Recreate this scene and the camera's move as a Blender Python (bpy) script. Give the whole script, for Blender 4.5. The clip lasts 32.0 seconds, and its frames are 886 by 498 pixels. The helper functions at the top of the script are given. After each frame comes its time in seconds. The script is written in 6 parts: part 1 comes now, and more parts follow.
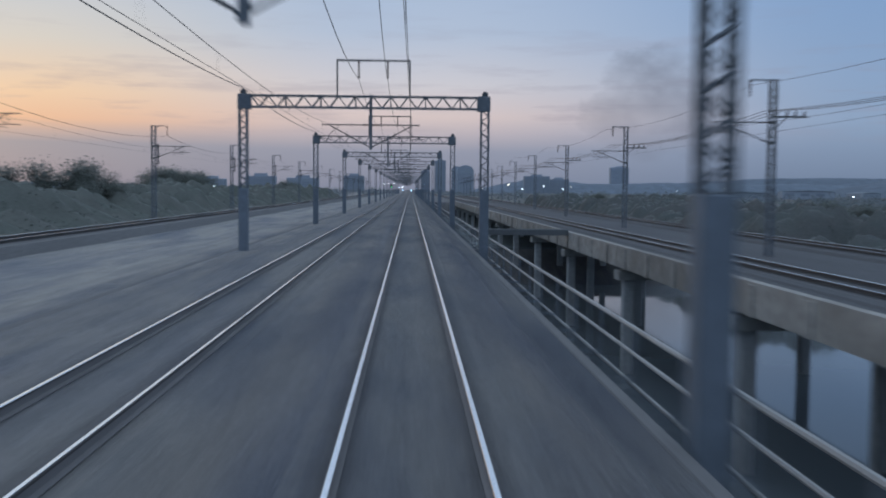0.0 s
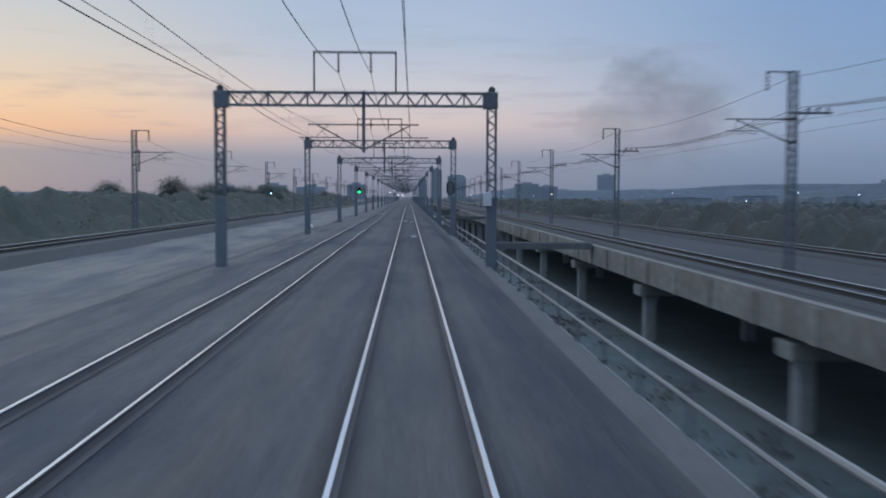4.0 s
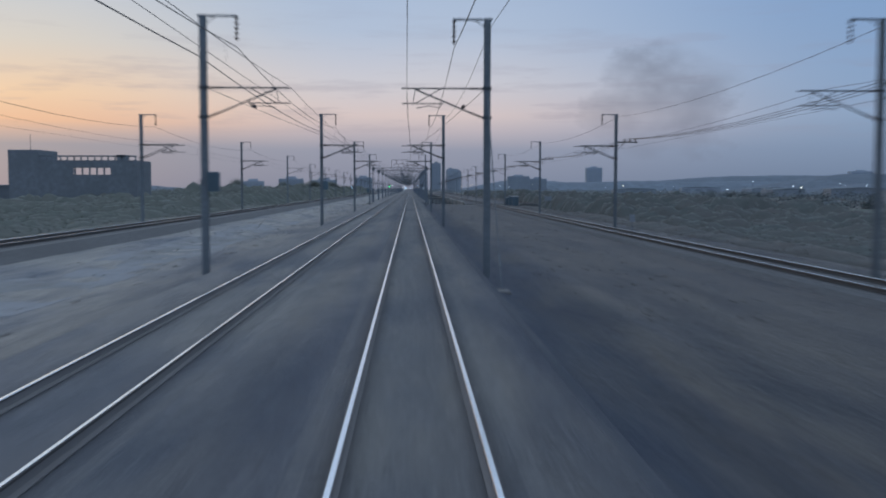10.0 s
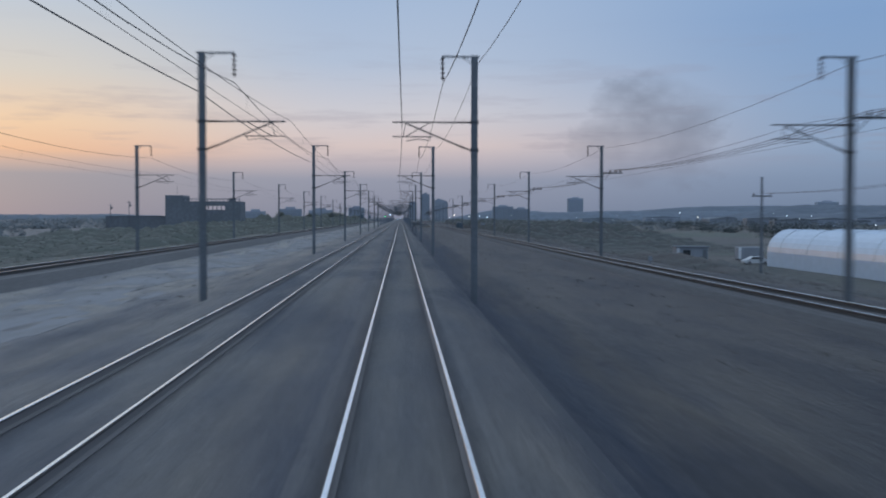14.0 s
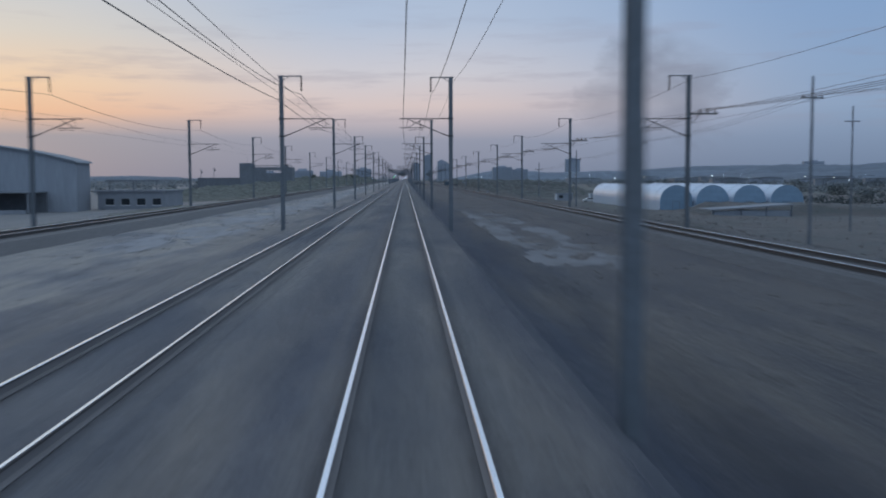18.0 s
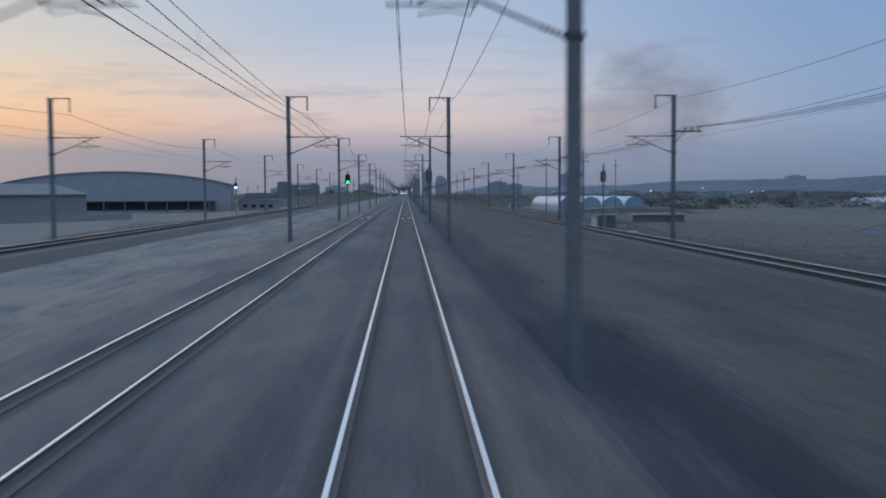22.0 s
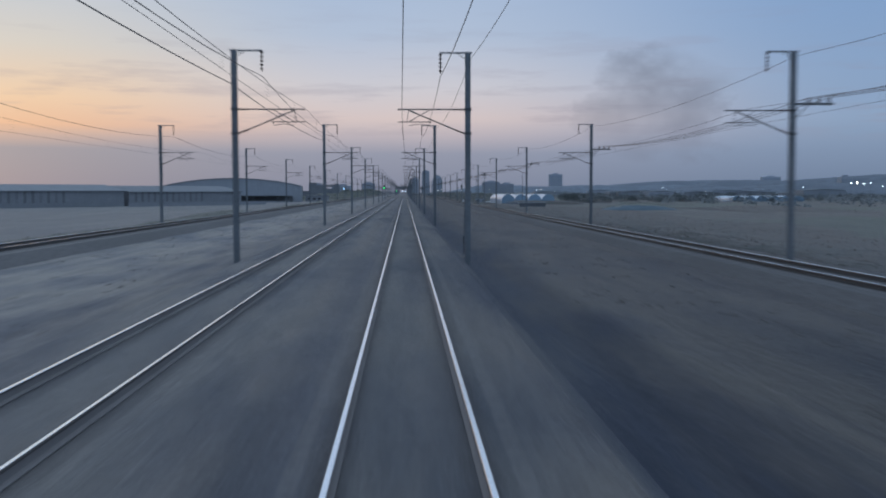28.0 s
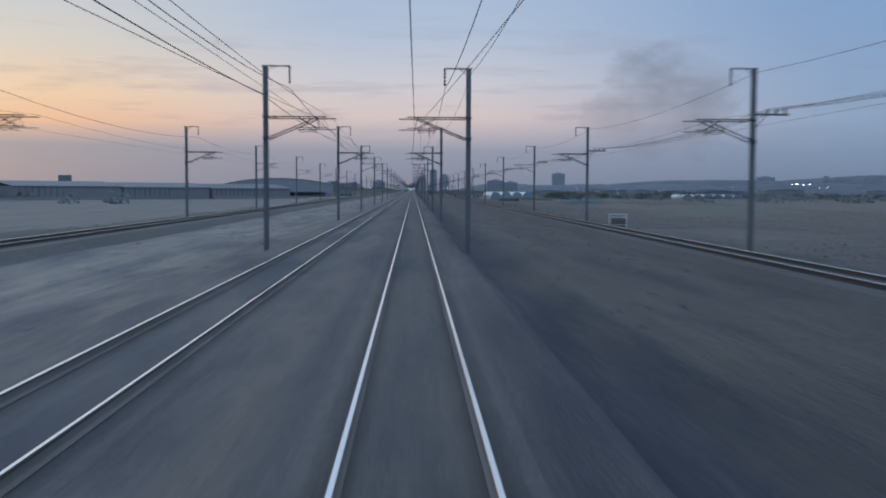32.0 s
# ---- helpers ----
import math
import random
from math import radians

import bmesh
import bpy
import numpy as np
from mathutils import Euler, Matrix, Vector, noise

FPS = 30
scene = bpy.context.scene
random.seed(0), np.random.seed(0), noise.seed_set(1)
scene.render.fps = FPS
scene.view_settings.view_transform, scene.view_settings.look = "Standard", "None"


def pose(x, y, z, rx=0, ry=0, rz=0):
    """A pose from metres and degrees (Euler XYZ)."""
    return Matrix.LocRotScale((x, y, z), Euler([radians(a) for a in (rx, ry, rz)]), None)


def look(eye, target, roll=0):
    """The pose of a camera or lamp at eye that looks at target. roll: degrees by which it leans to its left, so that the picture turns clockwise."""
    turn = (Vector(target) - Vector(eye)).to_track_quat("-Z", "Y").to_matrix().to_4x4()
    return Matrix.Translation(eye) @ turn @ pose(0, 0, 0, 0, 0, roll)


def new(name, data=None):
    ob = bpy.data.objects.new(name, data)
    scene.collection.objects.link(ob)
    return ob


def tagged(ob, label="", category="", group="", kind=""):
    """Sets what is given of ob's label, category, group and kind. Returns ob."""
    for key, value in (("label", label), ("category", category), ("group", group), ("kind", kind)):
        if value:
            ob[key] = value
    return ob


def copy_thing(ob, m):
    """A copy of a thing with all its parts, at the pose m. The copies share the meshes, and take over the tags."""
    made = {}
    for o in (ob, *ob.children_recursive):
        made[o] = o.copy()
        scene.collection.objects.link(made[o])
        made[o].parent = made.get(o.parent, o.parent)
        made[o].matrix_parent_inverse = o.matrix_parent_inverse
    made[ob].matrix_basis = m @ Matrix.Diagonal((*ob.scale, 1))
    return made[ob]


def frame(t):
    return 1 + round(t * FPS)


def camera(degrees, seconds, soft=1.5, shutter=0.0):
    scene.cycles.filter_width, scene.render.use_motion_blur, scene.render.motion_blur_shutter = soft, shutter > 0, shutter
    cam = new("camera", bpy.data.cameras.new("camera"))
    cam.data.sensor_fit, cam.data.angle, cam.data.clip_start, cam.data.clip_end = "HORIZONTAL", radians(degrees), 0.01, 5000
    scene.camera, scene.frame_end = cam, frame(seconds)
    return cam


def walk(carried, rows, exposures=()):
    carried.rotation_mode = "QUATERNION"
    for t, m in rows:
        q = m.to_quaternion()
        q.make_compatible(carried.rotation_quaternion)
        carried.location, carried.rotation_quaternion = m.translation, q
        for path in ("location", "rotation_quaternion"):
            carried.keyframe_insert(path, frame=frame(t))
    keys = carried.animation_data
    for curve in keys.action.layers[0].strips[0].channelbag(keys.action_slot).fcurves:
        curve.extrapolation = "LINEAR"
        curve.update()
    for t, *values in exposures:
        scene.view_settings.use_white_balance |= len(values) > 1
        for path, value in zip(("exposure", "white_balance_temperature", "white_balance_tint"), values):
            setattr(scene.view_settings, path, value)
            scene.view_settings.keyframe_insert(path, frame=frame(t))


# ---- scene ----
import collections

# ---- camera and its way: backwards along a straight line, looking along +y ----
EYE_X, EYE_Z = 0.0, 2.63
cam = camera(49.0, 32.0, soft=1.9, shutter=0.55)
# seconds, y, pitch, roll, yaw
WAY = [
    (0.0, -0.00, -3.51, -0.51, -1.92), (0.5, -19.47, -3.32, -0.66, -1.90),
    (1.0, -38.93, -3.07, -0.75, -1.93), (1.5, -58.32, -2.92, -0.74, -2.08),
    (2.0, -77.68, -2.77, -0.71, -2.10), (2.5, -96.98, -3.05, -0.65, -2.06),
    (3.0, -116.18, -3.15, -0.49, -2.09), (3.5, -135.38, -3.10, -0.28, -2.06),
    (4.0, -154.58, -3.09, -0.18, -2.03), (4.5, -173.78, -3.10, -0.27, -1.98),
    (5.0, -192.97, -3.11, -0.46, -1.93), (5.5, -212.16, -3.13, -0.59, -1.89),
    (6.0, -231.34, -3.17, -0.59, -1.83), (6.5, -250.52, -3.22, -0.58, -1.77),
    (7.0, -269.70, -3.09, -0.47, -1.79), (7.5, -288.88, -2.79, -0.29, -1.86),
    (8.0, -308.03, -2.89, -0.17, -1.93), (8.5, -327.15, -3.13, -0.07, -1.94),
    (9.0, -346.27, -3.35, 0.00, -1.93), (9.5, -365.39, -3.51, -0.02, -1.93),
    (10.0, -384.52, -3.58, -0.04, -1.93), (10.5, -403.65, -3.54, 0.05, -1.94),
    (11.0, -422.80, -3.56, 0.19, -2.02), (11.5, -441.97, -3.53, 0.23, -2.09),
    (12.0, -461.19, -2.99, 0.07, -2.27), (12.5, -480.42, -2.47, -0.09, -2.35),
    (13.0, -499.66, -2.08, -0.08, -2.44), (13.5, -518.94, -1.82, -0.06, -2.49),
    (14.0, -538.27, -1.84, -0.05, -2.50), (14.5, -557.64, -2.11, -0.02, -2.52),
    (15.0, -577.07, -3.02, -0.00, -2.41), (15.5, -596.54, -3.77, -0.01, -2.24),
    (16.0, -616.06, -3.94, 0.01, -2.21), (16.5, -635.62, -3.92, 0.10, -2.22),
    (17.0, -655.22, -3.85, 0.23, -2.25), (17.5, -674.86, -3.88, 0.28, -2.26),
    (18.0, -694.51, -4.17, 0.20, -2.23), (18.5, -713.84, -4.35, 0.17, -2.20),
    (19.0, -733.12, -4.39, 0.29, -2.15), (19.5, -752.38, -4.05, 0.41, -2.26),
    (20.0, -771.59, -3.89, 0.42, -2.28), (20.5, -790.78, -3.57, 0.37, -2.30),
    (21.0, -809.92, -3.10, 0.30, -2.27), (21.5, -829.02, -2.96, 0.29, -2.25),
    (22.0, -848.06, -3.31, 0.33, -2.21), (22.5, -867.04, -3.57, 0.33, -2.13),
    (23.0, -885.94, -3.73, 0.29, -2.04), (23.5, -904.84, -3.74, 0.33, -2.05),
    (24.0, -923.79, -3.62, 0.41, -2.19), (24.5, -942.79, -3.46, 0.40, -2.20),
    (25.0, -961.83, -3.35, 0.21, -2.13), (25.5, -980.92, -3.13, 0.00, -2.11),
    (26.0, -1000.03, -3.01, -0.11, -2.13), (26.5, -1019.16, -2.87, -0.12, -2.18),
    (27.0, -1038.31, -2.80, -0.06, -2.24), (27.5, -1057.46, -2.89, 0.03, -2.26),
    (28.0, -1076.61, -3.39, 0.11, -2.25), (28.5, -1095.75, -3.65, 0.11, -2.19),
    (29.0, -1114.91, -3.66, 0.08, -2.21), (29.5, -1134.10, -3.43, 0.04, -2.24),
    (30.0, -1153.31, -3.55, 0.01, -2.18), (30.5, -1172.53, -3.82, -0.04, -1.93),
    (31.0, -1191.77, -3.55, -0.11, -1.92), (31.5, -1211.02, -3.38, -0.17, -1.75),
    (32.0, -1230.27, -3.51, -0.22, -1.76),
]
walk(cam, [(t, pose(EYE_X, y, EYE_Z, 90 + p, r, h)) for t, y, p, r, h in WAY], exposures=[(0.0, 0.03, 6430.0, 10.0), (32.0, 0.03, 6430.0, 10.0)])

# ---- sky and light: clear dusk, the sun just gone on the left ahead ----
world = bpy.data.worlds.new("dusk")
scene.world = world
world.use_nodes = True
wt = world.node_tree
wt.nodes.clear()


class Nodes:
    """Short way to write node trees."""

    def __init__(self, tree):
        self.t = tree

    def put(self, sock, v):
        if hasattr(v, "is_output"):
            self.t.links.new(v, sock)
        else:
            sock.default_value = v

    def math(self, op, a, b=0.0, c=0.0, clamp=False):
        n = self.t.nodes.new("ShaderNodeMath")
        n.operation, n.use_clamp = op, clamp
        for s, v in zip(n.inputs, (a, b, c)):
            self.put(s, v)
        return n.outputs[0]

    def ramp(self, fac, stops, ease="LINEAR"):
        n = self.t.nodes.new("ShaderNodeValToRGB")
        n.color_ramp.interpolation = ease
        e = n.color_ramp.elements
        while len(e) < len(stops):
            e.new(0.5)
        for k, (p, c) in zip(e, stops):
            k.position = p
            k.color = (*c, 1) if len(c) == 3 else c
        self.put(n.inputs[0], fac)
        return n.outputs[0]

    def mix(self, fac, a, b, kind="MIX"):
        n = self.t.nodes.new("ShaderNodeMix")
        n.data_type, n.blend_type = "RGBA", kind
        self.put(n.inputs[0], fac)
        self.put(n.inputs[6], a if hasattr(a, "is_output") else (*a, 1))
        self.put(n.inputs[7], b if hasattr(b, "is_output") else (*b, 1))
        return n.outputs[2]

    def noise(self, vec, scale, detail=4.0, rough=0.55, lac=2.0):
        n = self.t.nodes.new("ShaderNodeTexNoise")
        if vec is not None:
            self.put(n.inputs["Vector"], vec)
        n.inputs["Scale"].default_value = scale
        n.inputs["Detail"].default_value = detail
        n.inputs["Roughness"].default_value = rough
        n.inputs["Lacunarity"].default_value = lac
        return n.outputs[0]

    def scaled(self, vec, s):
        n = self.t.nodes.new("ShaderNodeMapping")
        self.put(n.inputs["Vector"], vec)
        n.inputs["Scale"].default_value = s
        return n.outputs[0]


def srgb(r, g, b):
    return tuple((v / 255 / 12.92 if v < 10 else ((v / 255 + 0.055) / 1.055) ** 2.4) for v in (r, g, b))


W = Nodes(wt)
co = wt.nodes.new("ShaderNodeTexCoord")
sep = wt.nodes.new("ShaderNodeSeparateXYZ")
wt.links.new(co.outputs["Generated"], sep.inputs[0])
el = W.math("MULTIPLY", W.math("ARCSINE", sep.outputs[2]), 180 / math.pi)  # degrees above the horizon
az = W.math("MULTIPLY", W.math("ARCTAN2", sep.outputs[0], sep.outputs[1]), 180 / math.pi)  # degrees right of +y
e1 = W.math("MULTIPLY_ADD", el, 1 / 40, 0.1, clamp=True)  # -4 .. 36 degrees


def band(*stops):
    return [((d + 4) / 40, srgb(*c)) for d, c in stops]


warm = W.ramp(e1, band((-4, (108, 114, 132)), (0, (124, 132, 152)), (2.4, (138, 142, 158)), (3.0, (180, 160, 158)), (3.7, (222, 178, 150)),
                       (5.2, (228, 196, 166)), (8, (206, 200, 192)), (12, (182, 194, 208)), (20, (170, 190, 214)), (36, (182, 204, 230))))
mid = W.ramp(e1, band((-4, (106, 113, 133)), (0, (120, 131, 154)), (2.2, (138, 145, 166)), (3.2, (178, 170, 180)), (4.2, (206, 190, 190)),
                      (6, (198, 196, 204)), (9, (172, 186, 208)), (14, (156, 178, 208)), (22, (160, 184, 214)), (36, (182, 204, 230))))
cool = W.ramp(e1, band((-4, (94, 109, 132)), (0, (104, 123, 150)), (2.2, (121, 141, 170)), (4, (135, 157, 187)), (6.5, (133, 158, 192)),
                       (11, (126, 156, 196)), (20, (148, 176, 210)), (36, (182, 204, 230))))
left = W.ramp(W.math("MULTIPLY_ADD", az, 1 / 20, 1.1, clamp=True), [(0, (0, 0, 0)), (1, (1, 1, 1))], "EASE")
right = W.ramp(W.math("MULTIPLY_ADD", az, 1 / 26, -0.02, clamp=True), [(0, (0, 0, 0)), (1, (1, 1, 1))], "EASE")
dome = W.mix(right, W.mix(left, warm, mid), cool)
# the warm light fades out towards the far left and behind
far_left = W.ramp(W.math("MULTIPLY_ADD", az, -1 / 60, -1.0, clamp=True), [(0, (0, 0, 0)), (1, (1, 1, 1))])
dome = W.mix(far_left, dome, cool)
# thin streaks of cloud low over the afterglow
cv = W.scaled(co.outputs["Generated"], (5.0, 5.0, 46.0))
streak = W.ramp(W.noise(cv, 1.6, 6.0, 0.6), [(0.52, (0, 0, 0)), (0.66, (1, 1, 1))])
low = W.ramp(W.math("MULTIPLY_ADD", el, 1 / 12, 0.0, clamp=True), [(0.2, (0, 0, 0)), (0.35, (1, 1, 1)), (0.62, (0.6, 0.6, 0.6)), (0.95, (0, 0, 0))])
dome = W.mix(W.math("MULTIPLY", W.math("MULTIPLY", streak, low), 0.34), dome, srgb(140, 136, 154))
# a dark smoky cloud
curl = W.noise(W.scaled(co.outputs["Generated"], (5.0, 5.0, 9.0)), 2.6, 4.0, 0.6)
px = W.math("MULTIPLY", W.math("ADD", W.math("MULTIPLY_ADD", curl, 9.0, -4.5), W.math("ADD", az, -14.9)), 1 / 4.6)
pz = W.math("MULTIPLY", W.math("ADD", W.math("MULTIPLY_ADD", curl, -5.0, 2.5), W.math("ADD", el, -4.7)), 1 / 3.4)
blob = W.math("SUBTRACT", 1.0, W.math("ADD", W.math("MULTIPLY", px, px), W.math("MULTIPLY", pz, pz)), clamp=True)
wisps = W.ramp(W.noise(W.scaled(co.outputs["Generated"], (7.0, 7.0, 11.0)), 1.5, 3.0, 0.5), [(0.22, (0, 0, 0)), (0.70, (1, 1, 1))])
dome = W.mix(W.math("MULTIPLY", W.math("MULTIPLY", blob, wisps), 0.82), dome, srgb(102, 107, 126))
sky = wt.nodes.new("ShaderNodeTexSky")
sky.sky_type, sky.sun_disc = "NISHITA", False
sky.sun_elevation, sky.sun_rotation = radians(5.0), radians(-38)
bg = wt.nodes.new("ShaderNodeBackground")
air = wt.nodes.new("ShaderNodeBackground")
both = wt.nodes.new("ShaderNodeAddShader")
wo = wt.nodes.new("ShaderNodeOutputWorld")
wt.links.new(dome, bg.inputs[0])
bg.inputs[1].default_value = 1.0
wt.links.new(sky.outputs[0], air.inputs[0])
air.inputs[1].default_value = 0.006
wt.links.new(bg.outputs[0], both.inputs[0])
wt.links.new(air.outputs[0], both.inputs[1])
wt.links.new(both.outputs[0], wo.inputs[0])

sun = new("sun", bpy.data.lights.new("sun", "SUN"))
sun.data.energy, sun.data.angle, sun.data.color = 0.12, radians(20), (1.0, 0.72, 0.5)
sun.matrix_world = look((-61.0, 78.0, 9.0), (0, 0, 0))


# ---- materials ----
def material(name, base, rough=0.8, metal=0.0, spread=0.25, grain=3.0, coarse=0.25, bump=0.0, glow=0.0, stretch=None, tint=None):
    """A painted, cast or earthen surface: base colour varied at two scales, with fine relief."""
    m = bpy.data.materials.new(name)
    m.use_nodes = True
    n = Nodes(m.node_tree)
    b = m.node_tree.nodes["Principled BSDF"]
    tc = m.node_tree.nodes.new("ShaderNodeTexCoord")
    info = m.node_tree.nodes.new("ShaderNodeObjectInfo")
    vec = tc.outputs["Object"]
    if stretch:
        vec = n.scaled(vec, stretch)
    fine = n.noise(vec, grain, 5.0, 0.6)
    big = n.noise(vec, coarse, 3.0, 0.5)
    dark = tuple(c * (1 - spread) for c in base)
    light = tuple(min(1, c * (1 + spread)) for c in base)
    col = n.mix(n.ramp(fine, [(0.3, (0, 0, 0)), (0.7, (1, 1, 1))]), dark, light)
    other = tint or tuple(c * (1 - 0.8 * spread) for c in base)
    col = n.mix(n.math("MULTIPLY", n.ramp(big, [(0.4, (0, 0, 0)), (0.62, (1, 1, 1))]), 0.6), col, other)
    v = n.math("MULTIPLY_ADD", info.outputs["Random"], 0.24, 0.88)
    hue = m.node_tree.nodes.new("ShaderNodeHueSaturation")
    n.put(hue.inputs["Value"], v)
    n.put(hue.inputs["Color"], col)
    n.put(b.inputs["Base Color"], hue.outputs[0])
    n.put(b.inputs["Roughness"], n.math("MULTIPLY_ADD", fine, 0.25, rough - 0.12))
    b.inputs["Metallic"].default_value = metal
    b.inputs["Specular IOR Level"].default_value = 0.3
    if bump:
        k = m.node_tree.nodes.new("ShaderNodeBump")
        k.inputs["Strength"].default_value = bump
        k.inputs["Distance"].default_value = 0.03
        n.put(k.inputs["Height"], fine)
        n.put(b.inputs["Normal"], k.outputs[0])
    if glow:
        b.inputs["Emission Color"].default_value = (*base, 1)
        b.inputs["Emission Strength"].default_value = glow
    return m


STEEL = material("galvanised_steel", (0.16, 0.18, 0.20), 0.6, 0.2, 0.2, 6.0, 0.8)
LATTICE = material("weathered_lattice_steel", (0.165, 0.185, 0.21), 0.65, 0.2, 0.25, 5.0, 0.7)
TUBE = material("dark_tube_steel", (0.09, 0.10, 0.11), 0.55, 0.3, 0.2, 9.0, 1.0)
PORCELAIN = material("brown_porcelain", (0.05, 0.035, 0.035), 0.3, 0.0, 0.2, 12.0)
WIRE = material("copper_wire_dark", (0.05, 0.05, 0.055), 0.5, 0.4, 0.1)
RAILBAND = material("polished_rail_steel", (0.95, 0.95, 0.96), 0.22, 1.0, 0.05, 8.0)
# head grey lifted to offset the shade on upright rail sides
RAILHEAD = material("dull_rail_head", (0.19, 0.185, 0.188), 0.7, 0.1, 0.2, 8.0)
PIPE = material("weathered_pipe_steel", (0.33, 0.325, 0.32), 0.6, 0.1, 0.2, 5.0, 0.5, stretch=(1.0, 0.3, 1.0))
# web grey lifted likewise, so its shaded sides blend with the ballast
RAILWEB = material("rusty_web_paled_for_shade", (0.205, 0.195, 0.195), 0.9, 0.0, 0.2, 7.0, tint=(0.16, 0.15, 0.15))
# dark copy with the shade along the rail sides put into the colour
DARKWEB = material("shaded_rail_web", (0.075, 0.07, 0.07), 0.85, 0.0, 0.3, 7.0)
SLEEPER = material("concrete_sleeper", (0.17, 0.165, 0.165), 0.9, 0.0, 0.2, 9.0, 1.0)
CONCRETE = material("stained_concrete", (0.34, 0.33, 0.31), 0.9, 0.0, 0.2, 2.5, 0.3, 0.2, tint=(0.24, 0.22, 0.20))
PALECONC = material("pale_concrete_slab", (0.42, 0.42, 0.42), 0.9, 0.0, 0.2, 3.0, 0.3, 0.3)
HAZE_SHEEN = 0.22  # sheen that pales ground seen at a flat angle, standing in for haze


def lineside_material(name, stones):
    """Ballast, cinders and dry soil, worn into soft streaks along the line; crops far out in the fields."""
    m = bpy.data.materials.new(name)
    m.use_nodes = True
    n = Nodes(m.node_tree)
    b = m.node_tree.nodes["Principled BSDF"]
    tc = m.node_tree.nodes.new("ShaderNodeTexCoord")
    vec = tc.outputs["Object"]
    s = m.node_tree.nodes.new("ShaderNodeSeparateXYZ")
    n.put(s.inputs[0], vec)
    x = s.outputs[0]
    drift = n.noise(n.scaled(vec, (0.12, 0.028, 0.0)), 1.0, 3.0, 0.55)
    fray = n.noise(n.scaled(vec, (1.0, 0.14, 0.0)), 0.8, 5.0, 0.62)
    side = n.math("MAXIMUM", n.math("MULTIPLY_ADD", n.math("ABSOLUTE", n.math("ADD", x, 2.2)), 0.42, -0.9), 0.25)
    side = n.math("MINIMUM", side, 2.2)
    wob = n.math("MULTIPLY", n.math("ADD", n.math("MULTIPLY_ADD", drift, 3.2, -1.6), n.math("MULTIPLY_ADD", fray, 3.4, -1.7)), side)
    xs_ = n.math("MULTIPLY_ADD", n.math("ADD", x, wob), 1 / 34, 20 / 34, clamp=True)
    # stops left of x -9 are paled: sunset veil put into the colour
    across = [(-20, (0.206, 0.200, 0.196)), (-15, (0.232, 0.226, 0.220)), (-11.5, (0.216, 0.209, 0.202)), (-9, (0.168, 0.163, 0.160)), (-7.0, (0.140, 0.140, 0.144)),
              (-5.6, (0.147, 0.147, 0.152)), (-3.0, (0.138, 0.137, 0.139)), (-2.2, (0.127, 0.123, 0.122)), (-1.4, (0.096, 0.101, 0.115)), (-0.7, (0.115, 0.116, 0.120)),
              (0.9, (0.112, 0.113, 0.117)), (1.5, (0.112, 0.109, 0.109)), (1.95, (0.082, 0.083, 0.090)), (2.45, (0.055, 0.060, 0.075)), (3.3, (0.033, 0.041, 0.060)),
              (4.4, (0.048, 0.051, 0.062)), (6.0, (0.074, 0.071, 0.071)), (8.5, (0.066, 0.064, 0.065)), (14, (0.062, 0.062, 0.065))]
    col = n.ramp(xs_, [((p + 20) / 34, c) for p, c in across])
    # paler walkway gravel on the bridge instead of the cinder ditch
    deck_on = n.ramp(n.math("MULTIPLY_ADD", s.outputs[1], 1 / 30, 168 / 30, clamp=True), [(0, (0, 0, 0)), (1, (1, 1, 1))])
    walk_x = n.ramp(n.math("MULTIPLY_ADD", x, 1 / 1.2, -1.5, clamp=True), [(0, (0, 0, 0)), (1, (1, 1, 1))])
    col = n.mix(n.math("MULTIPLY", n.math("MULTIPLY", deck_on, walk_x), 0.75), col, (0.104, 0.104, 0.108))
    # ground tone a little paler over the first stretch, darker after it
    dry = n.ramp(n.math("MULTIPLY_ADD", s.outputs[1], 1 / 160, 540 / 160, clamp=True), [(0, (0.93, 0.93, 0.93)), (1, (1.06, 1.055, 1.05))])
    col = n.mix(1.0, col, dry, "MULTIPLY")
    # soft lengthwise streaks, lighter and darker
    streak = n.noise(n.scaled(vec, (1.0, 0.02, 0.0)), 1.5, 3.0, 0.55)
    col = n.mix(1.0, col, n.ramp(streak, [(0.3, (0.80, 0.81, 0.84)), (0.5, (1, 1, 1)), (0.7, (1.16, 1.14, 1.12))]), "MULTIPLY")
    blot = n.noise(n.scaled(vec, (1.0, 0.22, 0.0)), 0.36, 5.0, 0.58)
    col = n.mix(1.0, col, n.ramp(blot, [(0.32, (0.52, 0.58, 0.70)), (0.46, (0.93, 0.93, 0.96)), (0.57, (1.28, 1.22, 1.14)), (0.72, (0.86, 0.86, 0.88))]), "MULTIPLY")
    # crops beyond the banks, their colours lifted towards haze
    out = n.math("ABSOLUTE", n.math("ADD", x, 1.0))
    field = n.ramp(n.math("MULTIPLY_ADD", out, 1 / 30, -0.95, clamp=True), [(0, (0, 0, 0)), (1, (1, 1, 1))])
    plots = m.node_tree.nodes.new("ShaderNodeTexVoronoi")
    plots.feature, plots.distance = "F1", "CHEBYCHEV"
    n.put(plots.inputs["Vector"], n.scaled(vec, (1.0, 0.5, 0.0)))
    plots.inputs["Scale"].default_value = 0.022
    ps = m.node_tree.nodes.new("ShaderNodeSeparateColor")
    n.put(ps.inputs[0], plots.outputs["Color"])
